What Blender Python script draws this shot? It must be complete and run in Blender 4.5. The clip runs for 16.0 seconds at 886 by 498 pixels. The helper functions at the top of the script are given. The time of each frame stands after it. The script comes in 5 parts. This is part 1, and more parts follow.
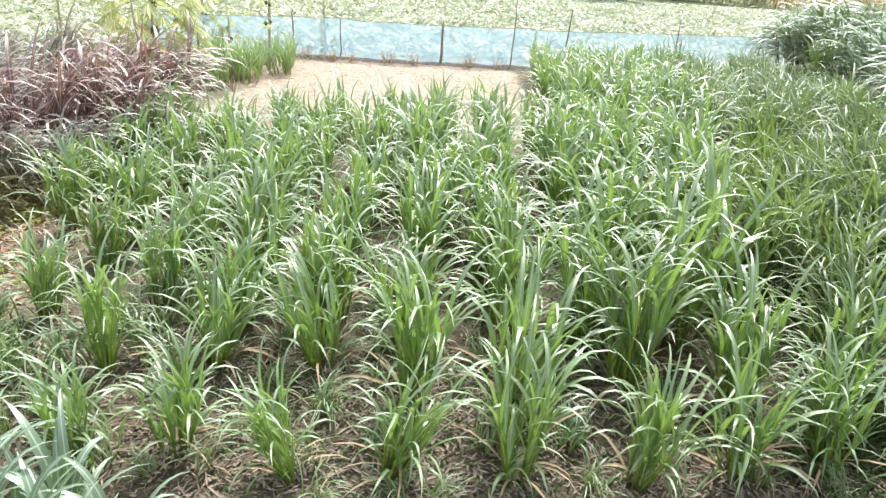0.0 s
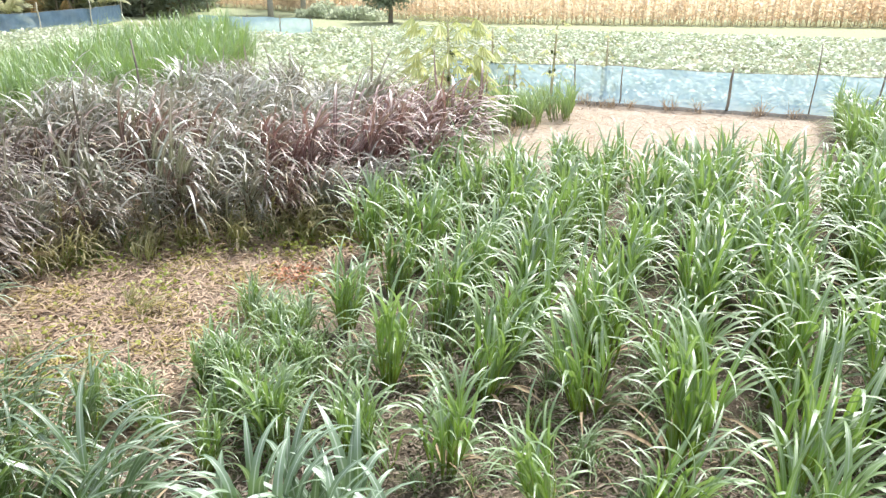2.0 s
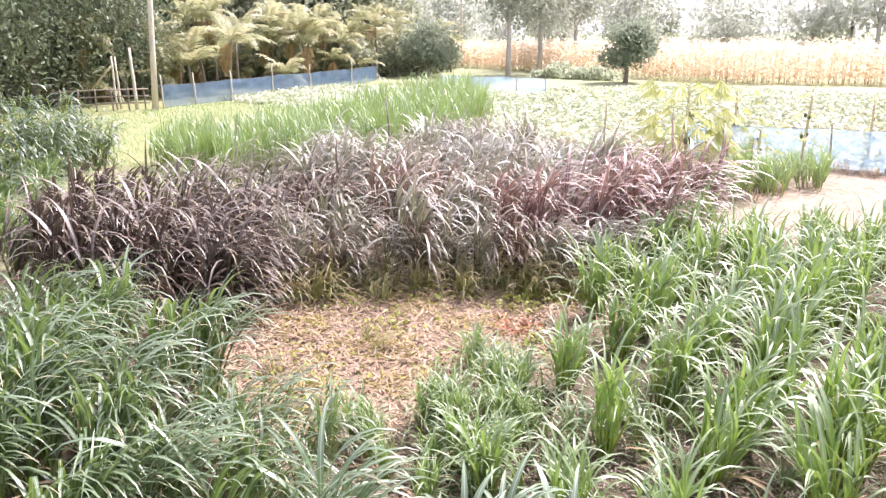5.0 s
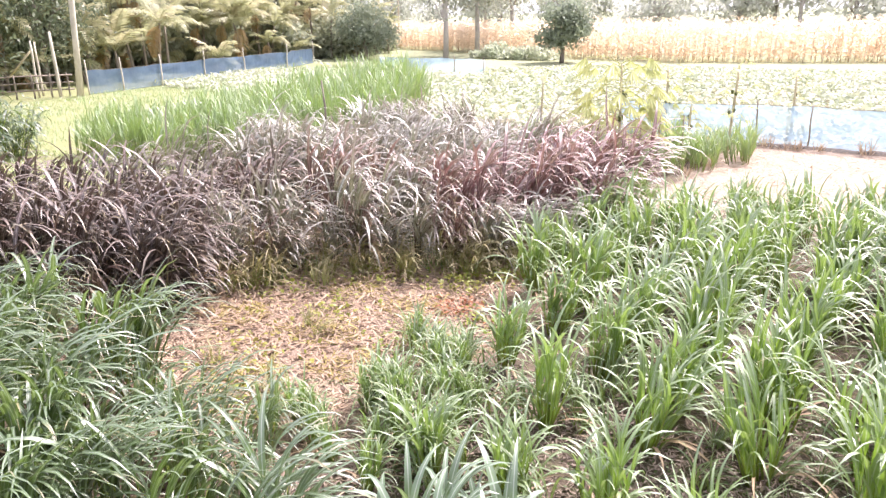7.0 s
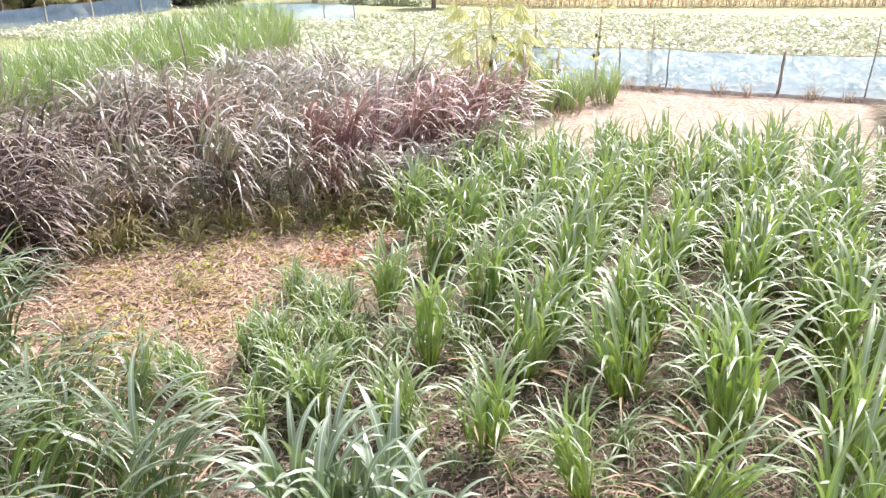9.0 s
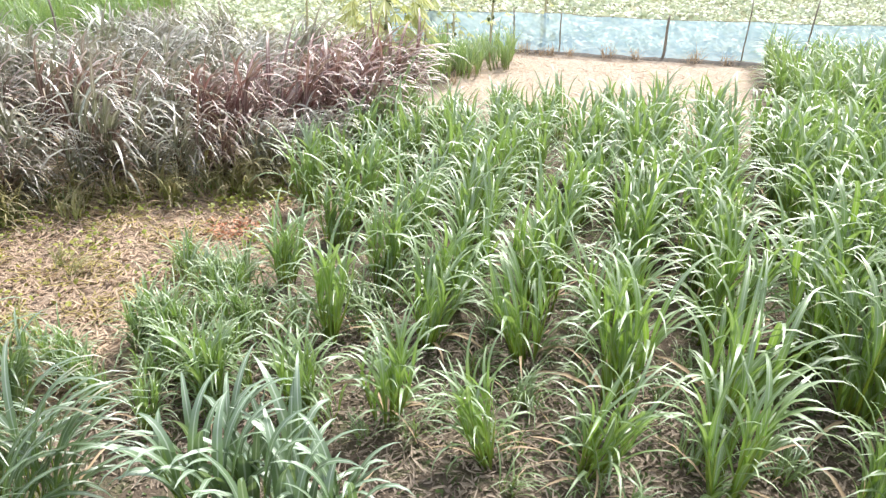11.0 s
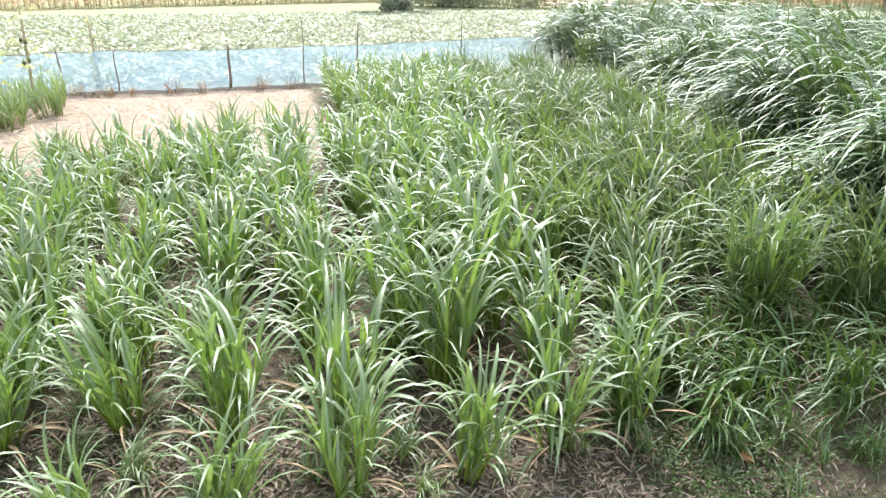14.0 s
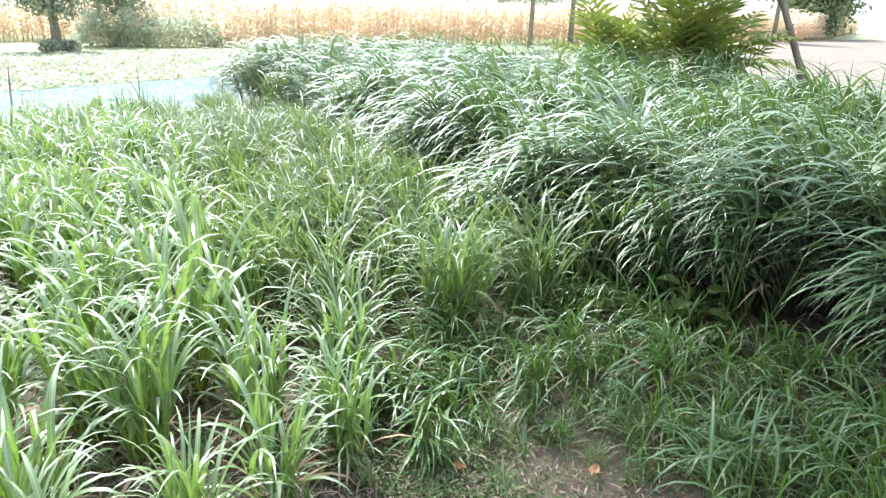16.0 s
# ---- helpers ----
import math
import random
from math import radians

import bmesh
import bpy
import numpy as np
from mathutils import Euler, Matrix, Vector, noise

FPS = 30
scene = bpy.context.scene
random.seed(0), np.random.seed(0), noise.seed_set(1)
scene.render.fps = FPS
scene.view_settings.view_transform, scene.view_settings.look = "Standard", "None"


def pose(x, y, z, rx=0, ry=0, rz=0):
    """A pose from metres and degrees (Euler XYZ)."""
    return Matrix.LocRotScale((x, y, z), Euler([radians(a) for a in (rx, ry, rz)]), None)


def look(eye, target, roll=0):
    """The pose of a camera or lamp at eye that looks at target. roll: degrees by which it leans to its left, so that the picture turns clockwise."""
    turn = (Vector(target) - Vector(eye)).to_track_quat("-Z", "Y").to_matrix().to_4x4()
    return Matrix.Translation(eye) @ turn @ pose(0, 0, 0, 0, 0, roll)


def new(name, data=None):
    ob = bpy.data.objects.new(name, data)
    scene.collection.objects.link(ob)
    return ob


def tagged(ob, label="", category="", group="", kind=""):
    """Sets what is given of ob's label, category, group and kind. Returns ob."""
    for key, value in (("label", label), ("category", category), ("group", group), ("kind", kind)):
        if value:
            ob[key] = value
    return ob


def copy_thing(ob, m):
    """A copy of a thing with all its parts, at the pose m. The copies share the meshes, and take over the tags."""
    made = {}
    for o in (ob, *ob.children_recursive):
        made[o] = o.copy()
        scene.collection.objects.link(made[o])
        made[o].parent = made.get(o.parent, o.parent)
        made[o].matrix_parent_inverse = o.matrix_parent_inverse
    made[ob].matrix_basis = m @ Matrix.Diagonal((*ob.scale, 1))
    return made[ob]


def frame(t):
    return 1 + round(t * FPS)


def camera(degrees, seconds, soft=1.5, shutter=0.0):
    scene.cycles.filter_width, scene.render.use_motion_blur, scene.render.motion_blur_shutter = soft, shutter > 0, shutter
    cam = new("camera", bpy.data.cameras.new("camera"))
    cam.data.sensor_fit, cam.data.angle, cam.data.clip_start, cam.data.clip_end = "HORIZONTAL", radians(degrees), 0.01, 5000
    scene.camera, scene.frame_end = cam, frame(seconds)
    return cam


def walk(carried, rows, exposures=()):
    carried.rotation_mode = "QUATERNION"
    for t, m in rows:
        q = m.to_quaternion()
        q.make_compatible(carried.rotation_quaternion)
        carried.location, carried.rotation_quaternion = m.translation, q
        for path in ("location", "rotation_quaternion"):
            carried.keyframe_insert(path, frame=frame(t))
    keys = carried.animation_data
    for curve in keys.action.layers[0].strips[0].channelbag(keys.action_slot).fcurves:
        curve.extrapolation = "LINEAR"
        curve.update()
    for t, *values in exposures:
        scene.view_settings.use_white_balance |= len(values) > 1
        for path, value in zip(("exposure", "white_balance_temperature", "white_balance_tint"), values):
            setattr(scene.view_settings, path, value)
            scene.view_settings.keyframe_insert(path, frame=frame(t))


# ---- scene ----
# camera: seconds, eye x y z, yaw to the left, pitch up, roll
cam = camera(64.51, 16.0, soft=1.4)
ROWS = [
    (0.0, 0.048, 0.163, 2.992, -0.0, -24.22, 3.6),
    (0.5, 0.025, 0.158, 3.0, 3.06, -24.34, 2.41),
    (1.0, -0.013, 0.14, 3.021, 10.46, -23.35, 0.34),
    (1.5, -0.051, 0.121, 3.037, 17.15, -22.18, 0.32),
    (2.0, -0.087, 0.095, 3.047, 22.56, -21.52, 0.33),
    (2.5, -0.108, 0.089, 3.059, 27.66, -20.51, 0.46),
    (3.0, -0.116, 0.062, 3.07, 31.28, -19.31, 0.08),
    (3.5, -0.135, 0.028, 3.1, 36.56, -18.04, -0.27),
    (4.0, -0.17, 0.026, 3.092, 40.34, -17.22, -0.62),
    (4.2, -0.168, 0.022, 3.087, 41.03, -16.99, -0.69),
    (6.3, -0.138, 0.005, 3.089, 40.22, -17.06, -1.17),
    (6.5, -0.134, 0.02, 3.088, 38.96, -17.69, -1.19),
    (7.0, -0.111, 0.032, 3.076, 36.25, -18.46, -1.1),
    (7.5, -0.104, 0.048, 3.065, 33.66, -19.55, -0.93),
    (8.0, -0.099, 0.055, 3.054, 30.93, -20.34, -0.85),
    (8.5, -0.077, 0.067, 3.044, 28.17, -21.52, -0.65),
    (9.0, -0.061, 0.071, 3.038, 26.24, -22.6, -0.68),
    (9.2, -0.055, 0.072, 3.036, 25.564, -22.978, -0.691),
    (11.3, -0.029, 0.118, 3.014, 16.79, -25.28, 0.27),
    (11.5, -0.005, 0.106, 3.009, 16.63, -24.68, -0.64),
    (12.0, 0.045, 0.131, 3.021, 11.22, -24.52, 0.71),
    (12.5, 0.082, 0.157, 3.006, 4.7, -24.14, 1.99),
    (13.0, 0.136, 0.163, 3.007, -1.65, -24.43, 1.59),
    (13.5, 0.167, 0.176, 3.002, -7.02, -23.62, 1.14),
    (14.0, 0.236, 0.185, 3.002, -15.06, -22.59, 0.76),
    (14.5, 0.282, 0.193, 3.013, -22.85, -21.15, 1.14),
    (15.0, 0.347, 0.197, 3.017, -29.61, -20.24, 1.28),
    (15.5, 0.37, 0.192, 3.023, -34.38, -19.78, 1.17),
    (16.0, 0.412, 0.18, 3.034, -39.2, -19.3, 1.73),
]


def aim(yaw, pitch):
    a, b = radians(yaw), radians(pitch)
    return Vector((-math.sin(a) * math.cos(b), math.cos(a) * math.cos(b), math.sin(b)))


EXPOSURES = [(0.0, 0.98, 6100, 8), (1.0, 0.98, 6020, 7), (1.5, 0.86, 6000, 8), (2.5, 1.0, 6150, 12), (3.5, 1.06, 6230, 19), (4.2, 1.16, 6230, 24), (6.5, 1.3, 6280, 29),
             (7.0, 1.3, 6280, 29), (8.0, 1.14, 6280, 25), (9.0, 1.05, 6330, 24), (11.5, 0.98, 6040, 10), (12.0, 1.05, 5900, 11), (12.5, 0.92, 6000, 8), (13.0, 0.85, 6080, 2),
             (13.5, 0.85, 6120, 1), (14.0, 0.96, 6060, 11), (14.5, 1.16, 5930, 14), (15.5, 1.43, 5700, 12), (16.0, 1.43, 5780, 8)]
walk(cam, [(t, look((x, y, z), Vector((x, y, z)) + aim(yaw, pitch), roll)) for t, x, y, z, yaw, pitch, roll in ROWS], EXPOSURES)

# ---- world and sun: a bright, hazy sky with a soft sun ahead of the field ----
SUN_AZ, SUN_EL = 14.0, 54.0      # degrees from +y towards +x, and above the horizon
world = bpy.data.worlds.new("hazy_sky")
scene.world = world
world.use_nodes = True
wn, wl = world.node_tree.nodes, world.node_tree.links
sky = wn.new("ShaderNodeTexSky")
sky.sky_type, sky.sun_disc = "NISHITA", False
sky.sun_elevation, sky.sun_rotation = radians(SUN_EL), radians(SUN_AZ)
sky.air_density, sky.dust_density, sky.ozone_density = 1.0, 2.0, 1.0
wn["Background"].inputs["Strength"].default_value = 0.10
haze = wn.new("ShaderNodeMix")
haze.data_type = "RGBA"
haze.inputs[0].default_value = 0.7
haze.inputs[7].default_value = (9.0, 9.5, 10.1, 1)      # milky haze over the whole sky
wl.new(sky.outputs[0], haze.inputs[6])
wl.new(haze.outputs[2], wn["Background"].inputs["Color"])
sun = new("sun", bpy.data.lights.new("sun", "SUN"))
sun.data.energy, sun.data.angle, sun.data.color = 5.0, radians(8), (1.0, 0.96, 0.88)
_d = Vector((math.sin(radians(SUN_AZ)) * math.cos(radians(SUN_EL)), math.cos(radians(SUN_AZ)) * math.cos(radians(SUN_EL)), math.sin(radians(SUN_EL))))
sun.matrix_world = look(_d * 60, (0, 0, 0))

# ---- materials ----


def nodes_of(name):
    m = bpy.data.materials.new(name)
    m.use_nodes = True
    t = m.node_tree
    t.nodes.clear()
    return m, t


class Net:
    """Short hand for a node tree."""

    def __init__(self, name):
        self.mat, self.t = nodes_of(name)

    def n(self, kind, **kw):
        node = self.t.nodes.new(kind)
        for k, v in kw.items():
            if k == "op":
                node.operation = v
            elif k == "blend":
                node.blend_type = v
            elif k == "data":
                node.data_type = v
        return node

    def put(self, sock, v):
        if hasattr(v, "is_output"):
            self.t.links.new(v, sock)
        else:
            sock.default_value = v

    def math(self, op, a, b=0.0, clamp=False):
        m = self.n("ShaderNodeMath", op=op)
        m.use_clamp = clamp
        self.put(m.inputs[0], a)
        self.put(m.inputs[1], b)
        return m.outputs[0]

    def step(self, x, lo, hi):
        m = self.n("ShaderNodeMapRange")
        m.interpolation_type = "SMOOTHSTEP"
        self.put(m.inputs[0], x)
        self.put(m.inputs[1], lo)
        self.put(m.inputs[2], hi)
        return m.outputs[0]

    def noise(self, vec, scale, detail=4.0, rough=0.55):
        m = self.n("ShaderNodeTexNoise")
        if vec is not None:
            self.put(m.inputs["Vector"], vec)
        m.inputs["Scale"].default_value, m.inputs["Detail"].default_value, m.inputs["Roughness"].default_value = scale, detail, rough
        return m.outputs[0]

    def mix(self, f, a, b, blend="MIX"):
        m = self.n("ShaderNodeMix", data="RGBA", blend=blend)
        self.put(m.inputs[0], f)
        self.put(m.inputs[6], a if hasattr(a, "is_output") else (*a, 1))
        self.put(m.inputs[7], b if hasattr(b, "is_output") else (*b, 1))
        return m.outputs[2]

    def ramp(self, f, stops):
        m = self.n("ShaderNodeValToRGB")
        r = m.color_ramp
        while len(r.elements) < len(stops):
            r.elements.new(0.5)
        for e, (p, c) in zip(r.elements, stops):
            e.position, e.color = p, (*c, 1)
        self.put(m.inputs[0], f)
        return m.outputs[0]

    def bump(self, h, strength, dist):
        m = self.n("ShaderNodeBump")
        m.inputs["Strength"].default_value, m.inputs["Distance"].default_value = strength, dist
        self.put(m.inputs["Height"], h)
        return m.outputs[0]

    def surface(self, colour, rough=0.6, normal=None, thin=0.0, spec=0.5, through_colour=None, bloom=0.0, wax=0.0, coat=0.46):
        p = self.n("ShaderNodeBsdfPrincipled")
        self.put(p.inputs["Base Color"], colour if hasattr(colour, "is_output") else (*colour, 1))
        self.put(p.inputs["Roughness"], rough)
        p.inputs["Specular IOR Level"].default_value = spec
        p.inputs["Coat Weight"].default_value = wax
        p.inputs["IOR"].default_value = 1.5 + 0.25 * wax
        p.inputs["Coat Roughness"].default_value = coat
        p.inputs["Sheen Weight"].default_value = bloom
        p.inputs["Sheen Roughness"].default_value = 0.45
        if normal is not None:
            self.put(p.inputs["Normal"], normal)
        out = self.n("ShaderNodeOutputMaterial")
        if thin:
            tr, mx = self.n("ShaderNodeBsdfTranslucent"), self.n("ShaderNodeMixShader")
            c = through_colour if through_colour is not None else colour
            self.put(tr.inputs[0], c if hasattr(c, "is_output") else (*c, 1))
            self.put(mx.inputs[0], thin)
            self.t.links.new(p.outputs[0], mx.inputs[1])
            self.t.links.new(tr.outputs[0], mx.inputs[2])
            self.t.links.new(mx.outputs[0], out.inputs[0])
        else:
            self.t.links.new(p.outputs[0], out.inputs[0])
        return self.mat


def blade_material(name, young, old, rib, base, rough=0.38, thin=0.3, dry=(0.42, 0.33, 0.17), dryness=0.12, spec=1.0, bloom=0.03, wax=1.0, coat=0.46):
    """Grass blade: colour by blade, pale midrib, yellow-green foot (shade-dark on some), brown tip on some."""
    k = Net(name)
    uv = k.n("ShaderNodeUVMap")
    sep = k.n("ShaderNodeSeparateXYZ")
    k.put(sep.inputs[0], uv.outputs[0])
    u, v = sep.outputs[0], sep.outputs[1]
    geo = k.n("ShaderNodeNewGeometry")
    rnd = geo.outputs["Random Per Island"]
    obr = k.n("ShaderNodeObjectInfo").outputs["Random"]
    c = k.mix(rnd, young, old)
    c = k.mix(k.math("MULTIPLY", obr, 0.35), c, k.mix(0.5, young, base))
    patch = k.noise(geo.outputs["Position"], 9.0, 3.0)
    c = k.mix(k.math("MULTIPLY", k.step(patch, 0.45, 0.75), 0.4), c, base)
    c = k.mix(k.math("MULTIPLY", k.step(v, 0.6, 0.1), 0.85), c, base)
    r = k.math("ABSOLUTE", k.math("SUBTRACT", u, 0.5))
    c = k.mix(k.math("MULTIPLY", k.step(r, 0.12, 0.03), 0.7), c, rib)
    tipdry = k.math("MULTIPLY", k.step(v, 0.72, 1.0), k.step(rnd, 1.0 - 3 * dryness, 1.0 - dryness))
    c = k.mix(tipdry, c, dry)
    wave = k.math("SINE", k.math("MULTIPLY", u, 70.0))
    nrm = k.bump(wave, 0.12, 0.001)
    return k.surface(c, rough, nrm, thin, spec, k.mix(0.5, c, (0.22, 0.32, 0.03)) if young[1] > young[0] else c, bloom, wax, coat)


def stalk_material(name, a, b):
    k = Net(name)
    geo = k.n("ShaderNodeNewGeometry")
    c = k.mix(geo.outputs["Random Per Island"], a, b)
    n = k.noise(geo.outputs["Position"], 30.0, 3.0)
    c = k.mix(k.math("MULTIPLY", k.step(n, 0.5, 0.8), 0.5), c, (0.20, 0.13, 0.06))
    return k.surface(c, 0.55, k.bump(n, 0.3, 0.003), 0.15)


M_YOUNG = blade_material("napier_blade", (0.172, 0.258, 0.078), (0.158, 0.23, 0.1), (0.42, 0.48, 0.35), (0.21, 0.37, 0.012), 0.5, 0.38, spec=0.8, wax=0.9, bloom=0.09, coat=0.52)
# Near-black feet paint the shade deep inside the tall stand.
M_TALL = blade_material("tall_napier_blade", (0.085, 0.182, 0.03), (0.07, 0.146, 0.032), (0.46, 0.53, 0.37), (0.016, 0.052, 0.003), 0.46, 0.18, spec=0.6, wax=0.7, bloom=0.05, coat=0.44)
M_FINE = blade_material("fine_grass_blade", (0.128, 0.196, 0.058), (0.104, 0.162, 0.056), (0.42, 0.47, 0.32), (0.13, 0.205, 0.035), 0.52, 0.33, spec=0.7, wax=0.5, bloom=0.05)
M_LUSH = blade_material("lush_grass_blade", (0.082, 0.145, 0.04), (0.068, 0.12, 0.045), (0.42, 0.48, 0.38), (0.09, 0.19, 0.014), 0.48, 0.34, spec=0.9, wax=0.95, bloom=0.1)
M_BROAD = blade_material("broad_napier_blade", (0.16, 0.23, 0.125), (0.15, 0.22, 0.14), (0.52, 0.57, 0.47), (0.12, 0.21, 0.05), 0.5, wax=0.4)
# Red-brown feet, made darker for the shade between arching blades.
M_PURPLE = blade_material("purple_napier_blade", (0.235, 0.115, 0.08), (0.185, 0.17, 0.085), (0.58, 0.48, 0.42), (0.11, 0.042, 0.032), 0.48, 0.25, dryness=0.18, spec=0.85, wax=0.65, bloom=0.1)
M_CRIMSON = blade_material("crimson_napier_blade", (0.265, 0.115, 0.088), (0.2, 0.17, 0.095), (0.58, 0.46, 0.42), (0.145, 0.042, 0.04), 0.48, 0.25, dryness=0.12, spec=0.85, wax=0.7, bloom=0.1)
# Brown blades; their near-black feet paint the shaded gaps of the bed.
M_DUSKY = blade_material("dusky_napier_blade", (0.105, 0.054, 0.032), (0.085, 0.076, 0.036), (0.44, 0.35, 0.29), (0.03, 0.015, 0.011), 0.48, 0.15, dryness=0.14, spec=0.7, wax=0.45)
M_MIXED = blade_material("faded_napier_blade", (0.25, 0.18, 0.15), (0.21, 0.245, 0.155), (0.58, 0.56, 0.49), (0.17, 0.185, 0.075), 0.46, 0.28, dryness=0.15, spec=0.9, wax=0.9, bloom=0.14)
M_BRIGHT = blade_material("bright_grass_blade", (0.24, 0.35, 0.10), (0.17, 0.29, 0.085), (0.42, 0.50, 0.24), (0.17, 0.27, 0.05), 0.5, 0.35)
M_CORNER = blade_material("corner_grass_blade", (0.05, 0.12, 0.013), (0.04, 0.095, 0.018), (0.34, 0.42, 0.22), (0.085, 0.19, 0.012), 0.45, spec=0.7, wax=0.35)
M_OLIVE = blade_material("olive_grass_blade", (0.31, 0.29, 0.12), (0.28, 0.22, 0.12), (0.46, 0.43, 0.29), (0.28, 0.28, 0.07), 0.6, 0.4, dryness=0.25, spec=0.6, wax=0.3)
M_DROOP = blade_material("drooping_shrub_leaf", (0.055, 0.10, 0.034), (0.034, 0.066, 0.024), (0.25, 0.33, 0.20), (0.045, 0.085, 0.025), 0.45, 0.3, spec=0.8, wax=0.7)
M_DRY = blade_material("dry_leaf", (0.50, 0.39, 0.25), (0.33, 0.22, 0.14), (0.50, 0.38, 0.25), (0.36, 0.25, 0.15), 0.7, 0.1, spec=0.3, wax=0.0)
M_SCRAP = blade_material("leaf_scrap", (0.36, 0.29, 0.225), (0.13, 0.095, 0.07), (0.38, 0.31, 0.24), (0.22, 0.17, 0.125), 0.75, 0.1, spec=0.3, wax=0.0)
M_PINKDRY = blade_material("dry_litter_leaf", (0.54, 0.41, 0.285), (0.18, 0.125, 0.085), (0.58, 0.44, 0.33), (0.40, 0.28, 0.195), 0.75, 0.1, spec=0.3, wax=0.0)
M_CORN = blade_material("dry_maize_leaf", (0.82, 0.69, 0.53), (0.73, 0.59, 0.43), (0.80, 0.68, 0.52), (0.75, 0.61, 0.45), 0.7, 0.7, spec=0.3, wax=0.0)
M_STALK = stalk_material("green_sheath", (0.27, 0.34, 0.03), (0.18, 0.26, 0.04))
# Sheath darkened for shade inside the tall stand; fine tufts share it.
M_DSTALK = stalk_material("shade_dark_sheath", (0.07, 0.12, 0.02), (0.10, 0.15, 0.03))
M_PSTALK = stalk_material("purple_sheath", (0.09, 0.055, 0.04), (0.12, 0.10, 0.05))
M_CSTALK = stalk_material("dry_maize_stalk", (0.72, 0.60, 0.46), (0.62, 0.50, 0.37))


def bark_material(name, a, b, scale=14.0):
    k = Net(name)
    geo = k.n("ShaderNodeNewGeometry")
    mp = k.n("ShaderNodeMapping")
    mp.inputs["Scale"].default_value = (1, 1, 0.25)
    k.put(mp.inputs[0], geo.outputs["Position"])
    n, big = k.noise(mp.outputs[0], scale, 6.0, 0.65), k.noise(geo.outputs["Position"], 1.3, 3.0)
    c = k.mix(k.step(n, 0.3, 0.7), a, b)
    c = k.mix(k.math("MULTIPLY", k.step(big, 0.5, 0.7), 0.4), c, tuple(0.6 * x for x in a))
    return k.surface(c, 0.85, k.bump(n, 0.6, 0.02))


M_BARK = bark_material("tree_bark", (0.16, 0.13, 0.10), (0.27, 0.23, 0.18))
# Bark colour paled to carry the haze over distant trunks.
M_HAZY = bark_material("haze_paled_bark", (0.34, 0.31, 0.28), (0.46, 0.43, 0.39))
M_PALE = bark_material("pale_palm_trunk", (0.48, 0.43, 0.34), (0.62, 0.57, 0.47), 9.0)
M_STICK = bark_material("weathered_stick", (0.19, 0.155, 0.12), (0.31, 0.26, 0.21), 30.0)
M_BAMBOO = bark_material("bamboo_pole", (0.42, 0.36, 0.22), (0.52, 0.46, 0.30), 20.0)


def leaf_material(name, a, b, c2, rough=0.45, thin=0.42):
    k = Net(name)
    geo = k.n("ShaderNodeNewGeometry")
    c = k.mix(geo.outputs["Random Per Island"], a, b)
    big = k.noise(geo.outputs["Position"], 0.8, 3.0)
    c = k.mix(k.step(big, 0.4, 0.7), c, c2)
    return k.surface(c, rough, None, thin)


M_TREE = leaf_material("tree_leaf", (0.12, 0.17, 0.075), (0.20, 0.245, 0.11), (0.155, 0.195, 0.095))
# Mid-distance leaves greyed and lightened in place of air haze.
M_MIDTREE = leaf_material("haze_paled_mid_leaf", (0.31, 0.335, 0.27), (0.39, 0.41, 0.33), (0.35, 0.37, 0.30), 0.6, 0.5)
# Grove leaves lightened, with the background haze mixed into their green.
M_GROVE = leaf_material("haze_paled_grove_leaf", (0.31, 0.34, 0.23), (0.42, 0.44, 0.31), (0.36, 0.39, 0.27), 0.5, 0.5)
# Weed bank leaves washed out to stand in for haze.
M_BANK = leaf_material("haze_paled_bank_leaf", (0.46, 0.50, 0.36), (0.54, 0.56, 0.43), (0.43, 0.48, 0.34), 0.6, 0.65)
# Far leaves paled further, haze put into the leaf colour.
M_FARTREE = leaf_material("haze_paled_far_leaf", (0.45, 0.47, 0.40), (0.54, 0.55, 0.48), (0.49, 0.51, 0.44), 0.6, 0.55)
# Leaf green lifted for the haze at the grove edge.
M_SHADY = leaf_material("shady_leaf", (0.13, 0.165, 0.095), (0.20, 0.235, 0.14), (0.155, 0.19, 0.11))
M_BUSH = leaf_material("bush_leaf", (0.22, 0.26, 0.18), (0.31, 0.35, 0.245), (0.26, 0.305, 0.21))
M_PALMLEAF = leaf_material("palm_leaflet", (0.42, 0.42, 0.23), (0.32, 0.34, 0.18), (0.50, 0.46, 0.28), 0.45, 0.5)
M_PALMGREEN = leaf_material("green_palm_leaflet", (0.12, 0.18, 0.03), (0.31, 0.34, 0.06), (0.17, 0.225, 0.04), 0.4, 0.4)
M_PALMDRY = leaf_material("dry_palm_leaflet", (0.36, 0.24, 0.10), (0.28, 0.18, 0.08), (0.40, 0.29, 0.13))
M_PAPAYA = leaf_material("papaya_leaf", (0.56, 0.57, 0.24), (0.46, 0.50, 0.20), (0.62, 0.60, 0.30))
M_VINE = leaf_material("vine_leaf", (0.46, 0.50, 0.35), (0.35, 0.40, 0.25), (0.55, 0.55, 0.41), 0.55, 0.25)
M_WEED = leaf_material("weed_leaf", (0.075, 0.125, 0.03), (0.11, 0.155, 0.045), (0.08, 0.115, 0.035))
M_WEEDY = leaf_material("yellow_weed_leaf", (0.30, 0.34, 0.05), (0.22, 0.30, 0.05), (0.32, 0.30, 0.07))
M_FRUIT = leaf_material("papaya_fruit", (0.07, 0.10, 0.03), (0.10, 0.11, 0.03), (0.09, 0.10, 0.03), 0.4, 0.05)


